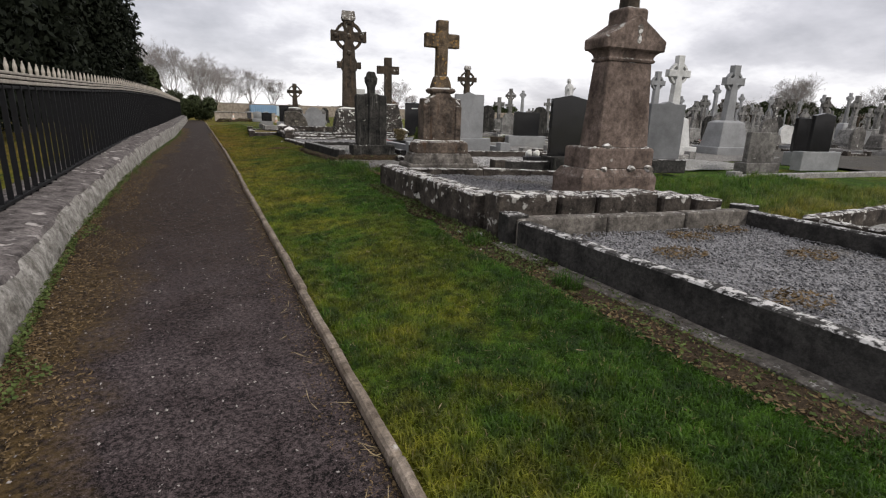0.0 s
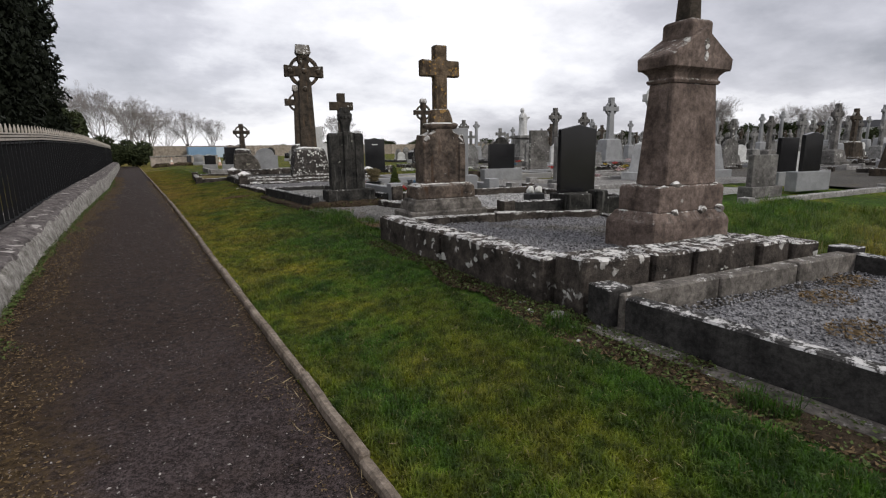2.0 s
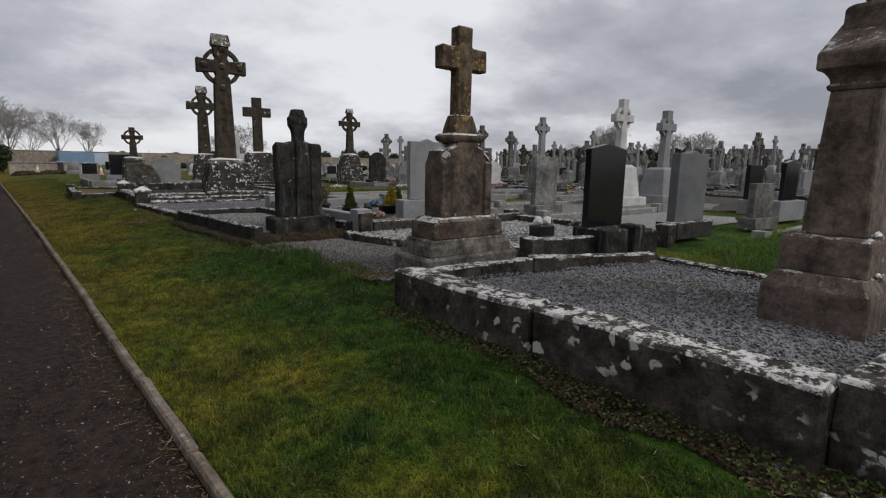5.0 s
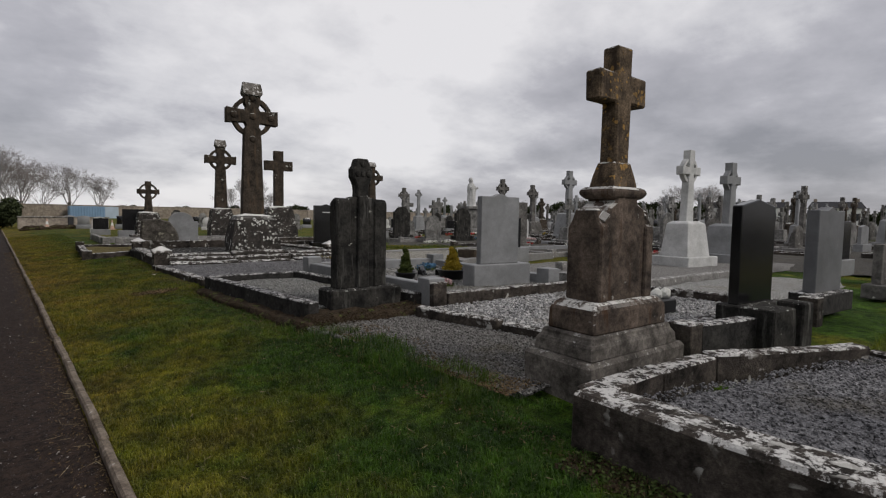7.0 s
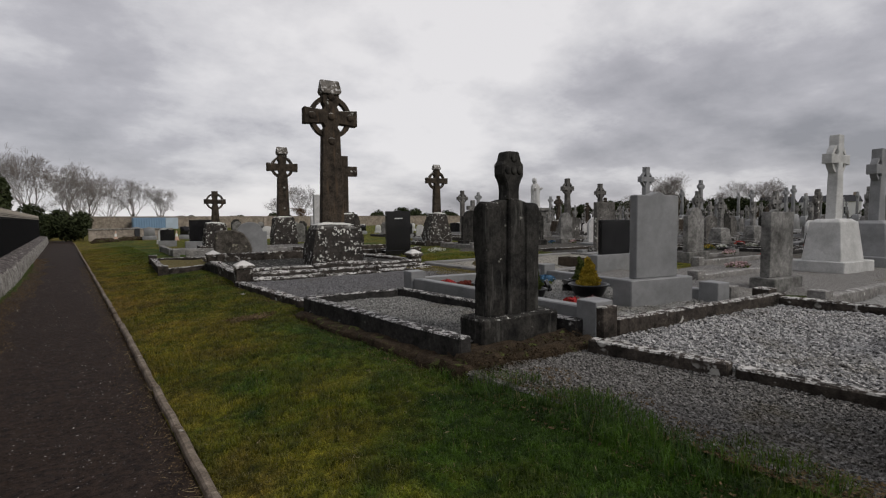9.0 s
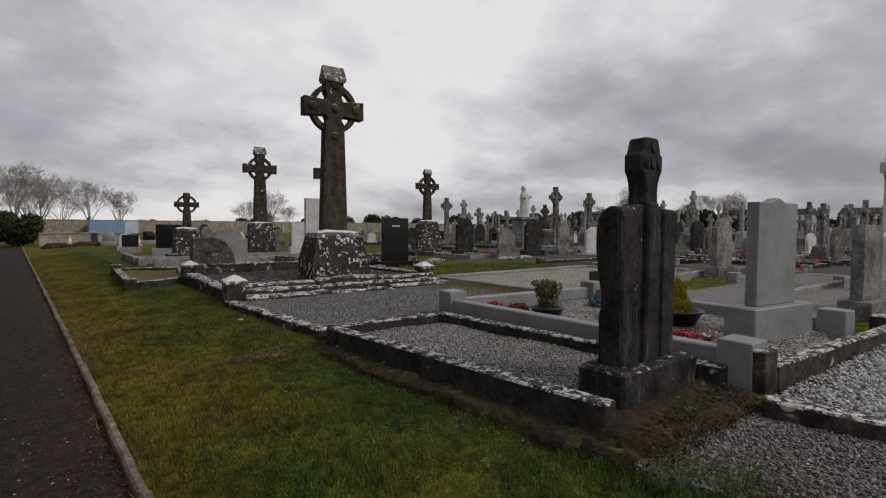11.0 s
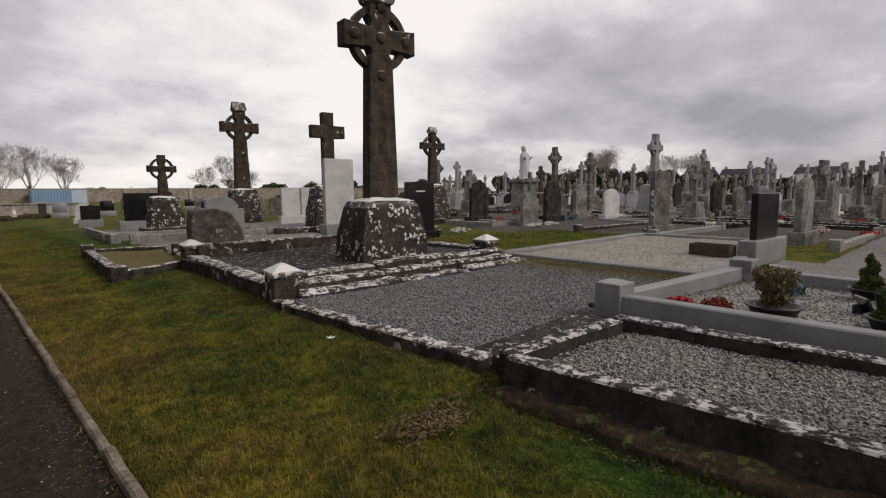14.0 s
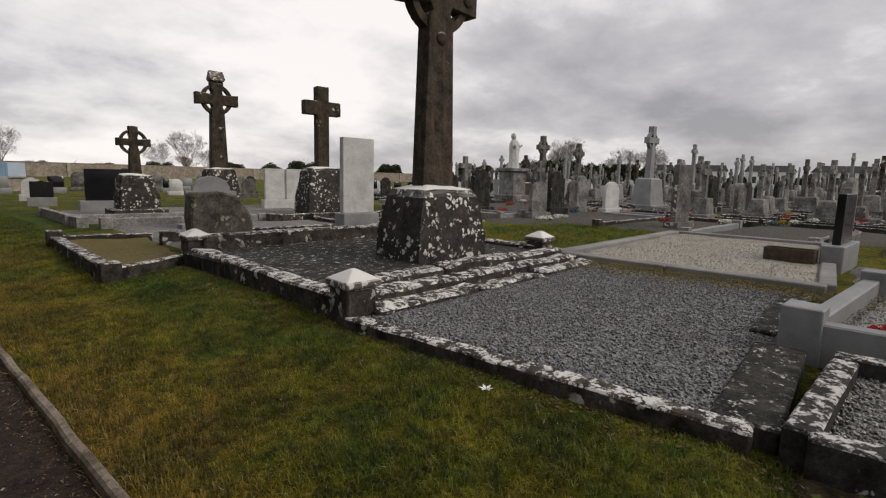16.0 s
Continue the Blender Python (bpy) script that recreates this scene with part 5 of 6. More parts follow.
beds = [grave_bed(KERB_GREY, GRAVEL_GREY, "grey concrete kerb round pale chippings"), grave_bed(KERB, GRAVEL_DARK, "lichened stone kerb round dark gravel"), grave_bed(GRANITE, GRAVEL_WHITE, "granite kerb round white chippings"),
        grave_bed(KERB_BLACK, GRAVEL_BLUE, "blackened kerb round grey chippings"), grave_bed(STEP, GRAVEL_BUFF, "white-crusted kerb round buff gravel")]
put_beds = 0
for i in range(11):
    for j in range(11):
        x, y = 12.6 + i * 2.3 + rng.uniform(-0.3, 0.3), 8.0 + j * 2.9 + rng.uniform(-0.3, 0.3) - i * 0.2
        if rng.random() < 0.2 or (x < 16 and y < 19.5) or (x < 15 and y > 27) or (x < 19 and y < 12.5):
            continue
        m = pose(x, y, rng.uniform(-0.05, 0.02), 0, rng.uniform(-1, 1), -7 + rng.uniform(-3, 3))
        k = rng.randrange(5)
        if put_beds < 5:
            beds[put_beds].matrix_world = m
        else:
            copy_thing(beds[k], m)
        put_beds += 1

# low kerbs between the middle graves
for x0, y0, x1, y1, mat in ((7.2, 7.0, 7.1, 9.8, KERB), (9.2, 6.35, 14.6, 6.1, KERB_GREY), (7.4, 9.3, 11.2, 9.0, KERB_GREY), (8.6, 11.4, 12.4, 11.2, KERB_GREY), (7.0, 10.2, 7.2, 12.8, KERB_GREY),
                            (11.5, 12.8, 15.5, 12.5, KERB_GREY), (11.7, 13.9, 15.2, 13.6, KERB_GREY), (11.8, 16.2, 15.6, 15.9, GRANITE), (12.2, 18.4, 16.4, 18.0, KERB), (3.2, 24.6, 6.3, 24.2, KERB_GREY), (2.9, 25.8, 6.4, 25.5, KERB_GREY),
                            (6.6, 21.3, 9.4, 21.0, KERB), (6.4, 23.9, 10.6, 23.6, KERB), (3.2, 21.6, 6.4, 21.2, KERB), (6.8, 18.9, 7.4, 23.6, KERB), (2.9, 25.0, 3.0, 28.5, KERB_GREY)):
    surround("low kerb between graves", [((x0, y0), (x1, y1), 0.14, 0.2, 0.36 if y0 < 6.6 else 0.52 if y0 < 20 else 0.58, 0.01)], mat, [(x0, y0, 0.2, 0.2, 0.42 if y0 < 6.6 else 0.6, 0), (x1, y1, 0.2, 0.2, 0.42 if y0 < 6.6 else 0.6, 0)])
gravel_bed([(8.7, 9.1), (15, 8.8), (15.2, 12.5), (7.3, 12.8)], 0.44, GRAVEL_MID, "grey gravel among the graves", 0, seed=21)
gravel_bed([(6.75, 10.2), (8.9, 10.2), (9.2, 13.3), (6.8, 13.2)], 0.445, GRAVEL_MID, "muddy gravel beside the granite kerb", 0, seed=27)
gravel_bed([(7.35, 7.6), (11.6, 7.4), (11.2, 8.9), (7.3, 9.2)], 0.42, GRAVEL_GREY, "grey gravel between two kerbs", 0, seed=25)
gravel_bed([(12.4, 16.6), (40, 13), (42, 46), (10.6, 20.8)], 0.436, GRAVEL_DARK, "worn dark gravel among the far graves", 0, seed=22)
gravel_bed([(14.4, 6.3), (40, -4), (40, 13), (12.2, 16.4)], 0.434, GRAVEL_DARK, "worn dark gravel among the far graves", 0, seed=26)
gravel_bed([(3.0, 20.0), (6.6, 19.8), (10.5, 30), (3.4, 30)], 0.43, GRAVEL_MID, "grey gravel among the graves", 0, seed=23)


# ---- plants ----
def leaf_cloud(name, centres, radii, count, size, mat, seed, droop=0.0, long=1.6):
    """Many small leaves in a set of ellipsoids, denser towards their skins."""
    g = np.random.default_rng(seed)
    centres, radii = np.asarray(centres, float), np.asarray(radii, float)
    vol = radii.prod(1) ** 0.66
    pick = g.choice(len(centres), count, p=vol / vol.sum())
    d = g.normal(size=(count, 3))
    d /= np.linalg.norm(d, axis=1, keepdims=True)
    p = centres[pick] + d * radii[pick] * (g.random((count, 1)) ** 0.35)
    a, b = g.normal(size=(count, 3)), g.normal(size=(count, 3))
    a[:, 2] -= droop
    a /= np.linalg.norm(a, axis=1, keepdims=True)
    b -= (a * b).sum(1, keepdims=True) * a
    b /= np.linalg.norm(b, axis=1, keepdims=True)
    s = size * g.uniform(0.5, 1.3, (count, 1))
    quad = np.stack([p - a * s * long * 0.5, p + b * s * 0.35, p + a * s * long * 0.5, p - b * s * 0.35], 1)
    return soup(name, quad.reshape(-1, 3), np.arange(count * 4).reshape(-1, 4), mat)


def limbs(name, length, spread, levels, mat, seed, radius, forks=4, up=0.55, keep=0.62, least=0.004):
    """A bare branching tree as thin tapering tubes of three sides."""
    g = random.Random(seed)
    verts, faces = [], []

    def tube(p, q, r0, r1):
        axis = (q - p).normalized()
        side = axis.orthogonal().normalized()
        other = axis.cross(side)
        k = len(verts)
        for c, r in ((p, r0), (q, r1)):
            for i in range(4):
                t = i * math.pi / 2
                verts.append(c + (side * math.cos(t) + other * math.sin(t)) * r)
        for i in range(4):
            faces.append((k + i, k + (i + 1) % 4, k + 4 + (i + 1) % 4, k + 4 + i))

    def grow(p, way, long, r, level):
        mid_way = (way + Vector((g.uniform(-1, 1), g.uniform(-1, 1), g.uniform(-0.6, 0.9))) * 0.16).normalized()
        q = p + mid_way * long * 0.5
        e = q + (mid_way + Vector((g.uniform(-1, 1), g.uniform(-1, 1), g.uniform(-0.5, 1))) * 0.2).normalized() * long * 0.5
        tube(p, q, r, r * 0.8)
        tube(q, e, r * 0.8, r * 0.55)
        if level == 0:
            return
        for i in range(forks):
            start = p.lerp(e, g.uniform(0.3, 0.95)) if i else e
            turn = Vector((g.uniform(-1, 1), g.uniform(-1, 1), g.uniform(-0.1, 1) * up)).normalized()
            grow(start, (way * (1 - spread) + turn * spread).normalized(), long * keep * g.uniform(0.75, 1.15), max(r * 0.52, least), level - 1)

    grow(Vector((0, 0, 0)), Vector((0, 0, 1)), length, radius, levels)
    return soup(name, verts, faces, mat)


def crown_of(seed, height):
    """A vase of rising limbs that fork again and again into a haze of fine twigs."""
    g = random.Random(seed)
    verts, faces = [], []

    def tube(p, q, r0, r1):
        side = (q - p).orthogonal().normalized()
        other = (q - p).normalized().cross(side)
        at = len(verts)
        for c, w_ in ((p, r0), (q, r1)):
            verts.extend(c + (side * math.cos(t) + other * math.sin(t)) * w_ for t in (0, 2.1, 4.2))
        faces.extend((at + i, at + (i + 1) % 3, at + 3 + (i + 1) % 3, at + 3 + i) for i in range(3))

    def grow(p, way, long, r, level):
        q = p
        for step in range(2):
            way = (way + Vector((g.uniform(-1, 1), g.uniform(-1, 1), g.uniform(-0.5, 0.8))) * 0.13).normalized()
            e = q + way * long * 0.5
            tube(q, e, r, r * 0.8)
            q, r = e, r * 0.8
            if level > 0 and step == 0 and g.random() < 0.4:
                turn = Vector((g.uniform(-1, 1), g.uniform(-1, 1), g.uniform(-0.35, 0.6)))
                grow(q, (way + turn * 0.9).normalized(), long * 0.62, r * 0.55, level - 1)
        if level == 0:
            return
        for i in range(3 if level > 1 else 4):
            turn = Vector((g.uniform(-1, 1), g.uniform(-1, 1), g.uniform(-0.5, 0.6)))
            grow(q, (way + turn * 0.62).normalized(), long * g.uniform(0.62, 0.85), max(r * 0.6, height * 0.001), level - 1)

    for i in range(6):
        t = i * 1.05 + g.uniform(-0.3, 0.3)
        lean = g.uniform(0.3, 0.75) if i else 0.1
        grow(Vector((0, 0, height * g.uniform(0.14, 0.26))), Vector((math.cos(t) * lean, math.sin(t) * lean, 1)).normalized(), height * 0.27, height * 0.015, 5)
    v = np.array([tuple(c) for c in verts])
    v[:, 2] *= height / v[:, 2].max()
    v[:, :2] *= 0.43 * height / np.percentile(np.hypot(v[:, 0], v[:, 1]), 97)
    return soup("crown", v, faces, TWIG)


def bare_tree(seed, height):
    r = root("bare_tree", Matrix(), "leafless winter tree with a fine rounded crown", "tree", "trees beyond the graveyard")
    bm = bmesh.new()
    bmesh.ops.create_cone(bm, cap_ends=True, segments=8, radius1=height * 0.034, radius2=height * 0.024, depth=height * 0.32, matrix=Matrix.Translation((0, 0, height * 0.13)))
    part("trunk", bm, BARK, r)
    crown = new("crown", crown_of(seed, height))
    crown.parent = r
    return r


trees = [bare_tree(s, 8.0) for s in (3, 8, 15)]
spots = [(-2.6, 76, 1.0), (0.6, 88, 1.0), (3.4, 98, 0.95), (6.0, 102, 0.8), (9.2, 102, 0.95), (13.4, 104, 0.8), (-5.5, 80, 1.1), (-9.0, 84, 1.1), (1.8, 94, 0.9), (33.0, 102, 0.7), (41.0, 103, 0.6), (155, 93, 1.75), (160, 97, 1.5), (167, 76, 1.4), (169, 68, 1.25), (146, 100, 1.0), (168, 82, 1.1), (36.8, 101, 0.92), (152, 90, 1.6), (172, 71, 1.45)]
for i, (x, y, s) in enumerate(spots):
    t = trees[i] if i < 3 else copy_thing(trees[i % 3], pose(x, y, 0.2, 0, 0, i * 77))
    t.matrix_basis = pose(x, y, 0.2, 0, 0, i * 77)
    t.scale = (s * 1.1, s * 1.1, s * 1.15)

# dark conifers beyond the railing
for i, (x, y, h, w_) in enumerate(((-6.2, 18.0, 12, 2.6), (-5.6, 23.0, 13, 2.6), (-5.0, 28.0, 13, 2.5), (-4.35, 33.0, 13, 2.2), (-7.5, 14.0, 11, 2.6))):
    r = root("cypress_tree", pose(x, y, 0, 0, 0, i * 50), "tall dense dark green cypress behind the railing", "tree", "cypresses")
    bm = bmesh.new()
    bmesh.ops.create_cone(bm, cap_ends=True, segments=8, radius1=0.3, radius2=0.1, depth=h * 0.7, matrix=Matrix.Translation((0, 0, h * 0.35)))
    part("trunk", bm, BARK, r)
    zs = np.linspace(1.2, h, 22)
    g = np.random.default_rng(i)
    cs, rs = [], []
    for z in zs:
        k = w_ * (1 - 0.3 * ((z - 1.5) / h) ** 3)
        for q in range(5):
            t = g.uniform(0, 6.28)
            cs.append((math.cos(t) * k * 0.5, math.sin(t) * k * 0.5, z))
            rs.append((k * 0.5, k * 0.5, 0.75))
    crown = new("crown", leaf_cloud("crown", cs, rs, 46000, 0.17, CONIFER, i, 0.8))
    crown.parent = r


def bush(x, y, z, sx, sy, sz, mat, label, seed, count=5000, size=0.12, name="bush"):
    r = root(name, pose(x, y, z), label, "bush")
    stems = new("stems", limbs("stems", sz * 0.7, 0.7, 3, BARK, seed, 0.03, 4))
    stems.parent = r
    g = np.random.default_rng(seed)
    cs = [(g.uniform(-0.6, 0.6) * sx, g.uniform(-0.6, 0.6) * sy, sz * g.uniform(0.35, 0.75)) for _ in range(9)]
    leaves = new("leaves", leaf_cloud("leaves", cs, [(sx * 0.45, sy * 0.45, sz * 0.33)] * 9, count, size, mat, seed))
    tagged(leaves, kind="stuff").parent = r
    return r


bush(-3.6, 49, 0.1, 1.3, 1.3, 4.6, BUSH, "dark evergreen bush beyond the railing", 31, 9000, 0.25)
bush(0.2, 48, 0.1, 1.5, 1.2, 2.1, BUSH, "dark evergreen bush at the end of the path", 32, 7000, 0.16)
bush(-1.6, 53, 0.1, 2.0, 1.5, 2.6, BUSH, "dark evergreen bush at the end of the path", 33, 7000, 0.18)
for i, (x, y, s) in enumerate(((17, 101, 1.9), (20.8, 101, 1.7), (24.8, 101, 1.9), (33, 102, 2.3), (44, 102, 1.9), (55, 104, 2.2), (68, 106, 2.6), (132, 131, 5), (140, 122, 5.5), (150, 108, 6), (157, 96, 8), (163, 84, 6.5), (168, 78, 6), (172, 66, 5), (120, 140, 4.5), (176, 46, 4), (180, 30, 4), (126, 150, 4), (112, 152, 4), (100, 160, 5), (90, 166, 4), (146, 120, 5), (160, 90, 6), (166, 72, 5), (170, 58, 4.5), (80, 172, 4), (152, 100, 7))):
    bush(x, y, 0.2, s, s, s * 1.15, BUSH, "dark clump of far bushes", 40 + i, 4500, s * 0.11)
r = root("russet_bush", pose(36.0, 99.5, 0.2), "russet bare bush over the far wall", "bush")
tw = new("twigs", limbs("twigs", 2.6, 0.7, 5, TWIG_RUST, 71, 0.1, 5))
tw.parent = r

# ---- the far wall, container, houses ----
far = root("wall_north", Matrix(), "long beige rendered wall at the end of the graveyard", "wall", kind="structure")
for i in range(11):
    part("wall_panel", block(8.9, 0.35, -0.4, 2.22, 6.0 + i * 9, 97, bevel=0.03), BEIGE, far)
    part("coping", block(8.98, 0.5, 2.22, 2.31, 6.0 + i * 9, 97, bevel=0.02), BEIGE_PALE, far)
    part("pier", block(0.45, 0.45, -0.4, 2.25, 1.5 + i * 9, 96.9, bevel=0.03), BEIGE_PALE, far)
low = root("wall_yard", Matrix(), "pale low block wall with a dark pier", "wall", kind="structure")
for a, b in ((1.3, 3.72), (4.02, 5.9)):
    part("wall_panel", block(b - a, 0.3, -0.2, 1.0, (a + b) / 2, 45, bevel=0.02), BEIGE_PALE, low)
    part("coping", block(b - a + 0.05, 0.4, 1.0, 1.07, (a + b) / 2, 45, bevel=0.015), WALLFACE, low)
part("pier", block(0.28, 0.4, -0.2, 1.06, 3.87, 45, bevel=0.02), SLATE, low)
r = root("shipping_container", pose(10.5, 95, -0.4), "pale blue steel container before the far wall", "container")
part("body", block(4.2, 2.4, 0, 2.5, bevel=0.03), BLUE_STEEL, r)
part("end_panel", block(1.7, 2.5, 0.02, 2.48, 2.95, 0, bevel=0.03), PALE_STEEL, r, "paler blue-white end")
for i in range(13):
    part("rib", block(0.12, 0.06, 0.1, 2.4, -1.95 + i * 0.325, -1.22, bevel=0.02), BLUE_STEEL, r)


def house(x, y, z, rz, w_, d, h, label):
    r = root("house", pose(x, y, z, 0, 0, rz), label, "house")
    part("wall", block(w_, d, 0, h, bevel=0.02), WHITE_PAINT, r)
    bm = outline([(-w_ / 2 - 0.3, h), (w_ / 2 + 0.3, h), (w_ / 2 - 0.4, h + d * 0.32), (-w_ / 2 + 0.4, h + d * 0.32)], -d / 2 - 0.3, d / 2 + 0.3, 0)
    for v in bm.verts:
        if v.co.z > h + 0.1:
            v.co.y *= 0.04
    roof = part("roof", bm, SLATE, r)
    for sx in (-0.4, 0.4):
        part("chimney", block(0.8, 0.6, h, h + d * 0.45, w_ * sx, 0, bevel=0.02), BEIGE, roof)
    for k in range(int(w_ / 3)):
        part("window", block(1.2, 0.12, h * 0.35, h * 0.72, -w_ / 2 + 1.5 + k * 3, -d / 2 - 0.02, bevel=0.01), GLASS_DARK, r)


for i, (x, y, w_) in enumerate(((176, 56, 14), (179, 38, 12), (182, 20, 15), (172, 68, 9), (184, 2, 14))):
    house(x, y, 0.38, -75 + i * 4, w_, 6, 5.2, "far pale house with a dark slate roof")

for x, y in ((5.2, 39.1), (4.6, 39.8), (2.5, 42.0)):
    r = root("traffic_cone", pose(x, y, 0.42), "faded orange and white traffic cone", "cone", "traffic cones")
    part("base", block(0.36, 0.36, 0, 0.04, bevel=0.01), CONE_ORANGE, r)
    part("cone", stack([(0.04, 0.26, 0.26), (0.28, 0.17, 0.17)], 0.03), CONE_ORANGE, r)
    part("band", stack([(0.28, 0.175, 0.175), (0.5, 0.1, 0.1)], 0.02), WHITE_PAINT, r)
    part("tip", stack([(0.5, 0.095, 0.095), (0.7, 0.05, 0.05)], 0.015), CONE_ORANGE, r)
    r.scale = (0.8, 0.8, 0.8)


for x, y, wide in ((1.95, 41.0, 0.7), (3.3, 42.6, 0.85)):
    bm = bmesh.new()
    bmesh.ops.create_icosphere(bm, subdivisions=4, radius=1.0)
    bmesh.ops.scale(bm, verts=bm.verts, vec=(wide, 0.4, 0.2))
    roughen(bm, 0.12, 4.0, x)
    roughen(bm, 0.05, 13.0, x)
    solid("soil_heap", bm, EARTH, "low heap of dark soil and rubble near the cones", "heap", pose(x, y, 0.38))

# ---- pots and flowers on the granite plot ----
def pot(x, y, z, rad, h, label):
    bm = bmesh.new()
    prof = [(rad * 0.68, 0), (rad * 0.95, h), (rad * 1.04, h), (rad * 1.04, h * 1.1), (rad * 0.92, h * 1.1), (rad * 0.86, h * 0.8)]
    rings = [[bm.verts.new((r_ * math.cos(t), r_ * math.sin(t), z_)) for t in np.linspace(0, 2 * math.pi, 25)[:-1]] for r_, z_ in prof]
    for a, b in zip(rings, rings[1:]):
        for i in range(24):
            bm.faces.new((a[i], a[(i + 1) % 24], b[(i + 1) % 24], b[i]))
    bm.faces.new(rings[-1])
    bm.faces.new(rings[0][::-1])
    r = root("potted_plant", pose(x, y, z), label, "potted plant", "pots on the granite grave")
    part("pot", bm, PLASTIC, r, smooth=True)
    return r


def foliage(r, mat, z, sx, h, seed, count, size, cone=True):
    cs, rs = [], []
    for i in range(9):
        k = i / 8
        w_ = sx * ((1 - 0.75 * k) if cone else (0.6 + 0.5 * k))
        cs.append((0.02 * math.sin(i * 2.1), 0.02 * math.cos(i * 1.7), z + h * k))
        rs.append((w_, w_, h * 0.14))
    ob = new("foliage", leaf_cloud("foliage", cs, rs, count, size, mat, seed, -1.0))
    tagged(ob, kind="stuff").parent = r


foliage(pot(4.63, 12.3, 0.5, 0.19, 0.12, "low heather in a black plastic pot"), HEATHER, 0.13, 0.16, 0.26, 1, 2600, 0.024, False)
foliage(pot(4.82, 11.6, 0.5, 0.17, 0.1, "small green cone-shaped conifer in a black bowl"), SHRUB, 0.12, 0.12, 0.33, 2, 4500, 0.019)
foliage(pot(5.44, 11.22, 0.5, 0.25, 0.14, "golden dwarf conifer in a wide black bowl"), GOLD, 0.16, 0.16, 0.3, 3, 5500, 0.02)
foliage(pot(6.08, 11.85, 0.5, 0.16, 0.1, "small green conifer in a low black pot"), SHRUB, 0.12, 0.11, 0.28, 4, 4000, 0.02)


def flowers(x, y, z, sx, sy, mat, label, seed, count=500):
    r = root("bouquet", pose(x, y, z), label, "flowers")
    for i, (dx, dz) in enumerate(((0, 0.07), (0.55, 0.06), (-0.55, 0.05))):
        head = new("bloom", leaf_cloud("bloom", [(sx * dx, 0, dz)], [(sx * 0.5, sy, 0.06)], count // 3, 0.045, mat, seed + i, 0, 1.0))
        tagged(head, kind="stuff").parent = r
    sprig = new("sprig", leaf_cloud("sprig", [(0, 0, 0.03)], [(sx * 1.15, sy * 1.1, 0.04)], count // 4, 0.05, SHRUB, seed + 9, 0, 2.2))
    tagged(sprig, kind="stuff").parent = r


flowers(4.45, 12.95, 0.5, 0.14, 0.12, RED_PETAL, "red artificial flowers on the grave", 1)
flowers(4.6, 12.7, 0.5, 0.12, 0.12, RUSSET_LEAF, "dark red leafy flowers on the grave", 2)
flowers(5.95, 12.45, 0.5, 0.2, 0.12, BLUE_PETAL, "pale blue wrapped flowers on the grave", 3)
flowers(4.5, 10.75, 0.5, 0.14, 0.1, RED_PETAL, "red artificial flowers on the grave", 4)
flowers(4.75, 10.65, 0.5, 0.1, 0.1, PINK_PETAL, "pale pink flowers on the grave", 5)
for i, (x, y, mat, what) in enumerate(((15.2, 17.6, RED_PETAL, "red"), (17.0, 15.2, BLUE_PETAL, "blue"), (20.6, 13.4, RED_PETAL, "red"), (13.6, 20.2, WHITE_PETAL, "white"), (12.6, 20.1, WHITE_PETAL, "white"), (16.2, 16.3, WHITE_PETAL, "white"),
                                         (18.6, 20.1, PINK_PETAL, "pink"), (21.2, 16.0, RED_PETAL, "red"), (9.9, 20.6, WHITE_PETAL, "white"), (14.8, 12.6, RED_PETAL, "red"), (11.4, 11.9, PINK_PETAL, "pink"), (23.5, 15.6, GOLD, "yellow"))):
    flowers(x, y, 0.44, 0.3, 0.2, mat, what + " flowers laid on a grave among the rows", 20 + i, 260)
shades = ((WHITE_PETAL, "white"), (RED_PETAL, "red"), (PINK_PETAL, "pink"), (WHITE_PETAL, "white"), (GOLD, "yellow"), (BLUE_PETAL, "blue"))
for i in range(34):
    mat, what = shades[rng.randrange(6)]
    flowers(rng.uniform(13, 32), rng.uniform(13, 27), 0.5, rng.uniform(0.12, 0.26), 0.14, mat, what + " flowers laid on a grave among the rows", 50 + i, 150)
for x, y, rz in ((5.35, 11.78, 30), (5.62, 11.66, 70)):
    r = root("memorial_plaque", pose(x, y, 0.5, 0, 0, rz), "small black leaning memorial plaque", "plaque")
    bm = block(0.2, 0.025, 0.0, 0.17, bevel=0.006)
    bm.transform(pose(0, 0, 0, -25))
    part("plate", bm, POLISHED, r)
    bm = block(0.03, 0.12, 0.0, 0.09, 0, 0.06, bevel=0.004)
    part("prop", bm, POLISHED, r)

r = root("planter_trough", pose(8.55, 13.95, 0.48, 0, 0, 84), "weathered brown wooden planter trough on the gravel", "planter")
for y in (-0.12, 0.12):
    part("side_board", block(0.6, 0.025, 0, 0.2, 0, y, bevel=0.004), TROUGH, r)
for x in (-0.29, 0.29):
    part("end_board", block(0.025, 0.215, 0, 0.2, x, 0, bevel=0.004), TROUGH, r)
part("soil", block(0.55, 0.21, 0.01, 0.15, bevel=0.01, rough=0.01, cuts=2), EARTH, r)
r = root("flower_box", pose(5.75, 8.1, 0.42, 0, 0, -10), "black grave box with two white round flowers", "flower box")
part("box", block(0.3, 0.22, 0, 0.16, bevel=0.015), PLASTIC, r)
for x in (-0.08, 0.08):
    bm = bmesh.new()
    bmesh.ops.create_icosphere(bm, subdivisions=2, radius=0.065)
    roughen(bm, 0.02, 18.0, x)
    bmesh.ops.translate(bm, verts=bm.verts, vec=(x, 0, 0.21))
    part("flower", bm, WHITE_PETAL, r)

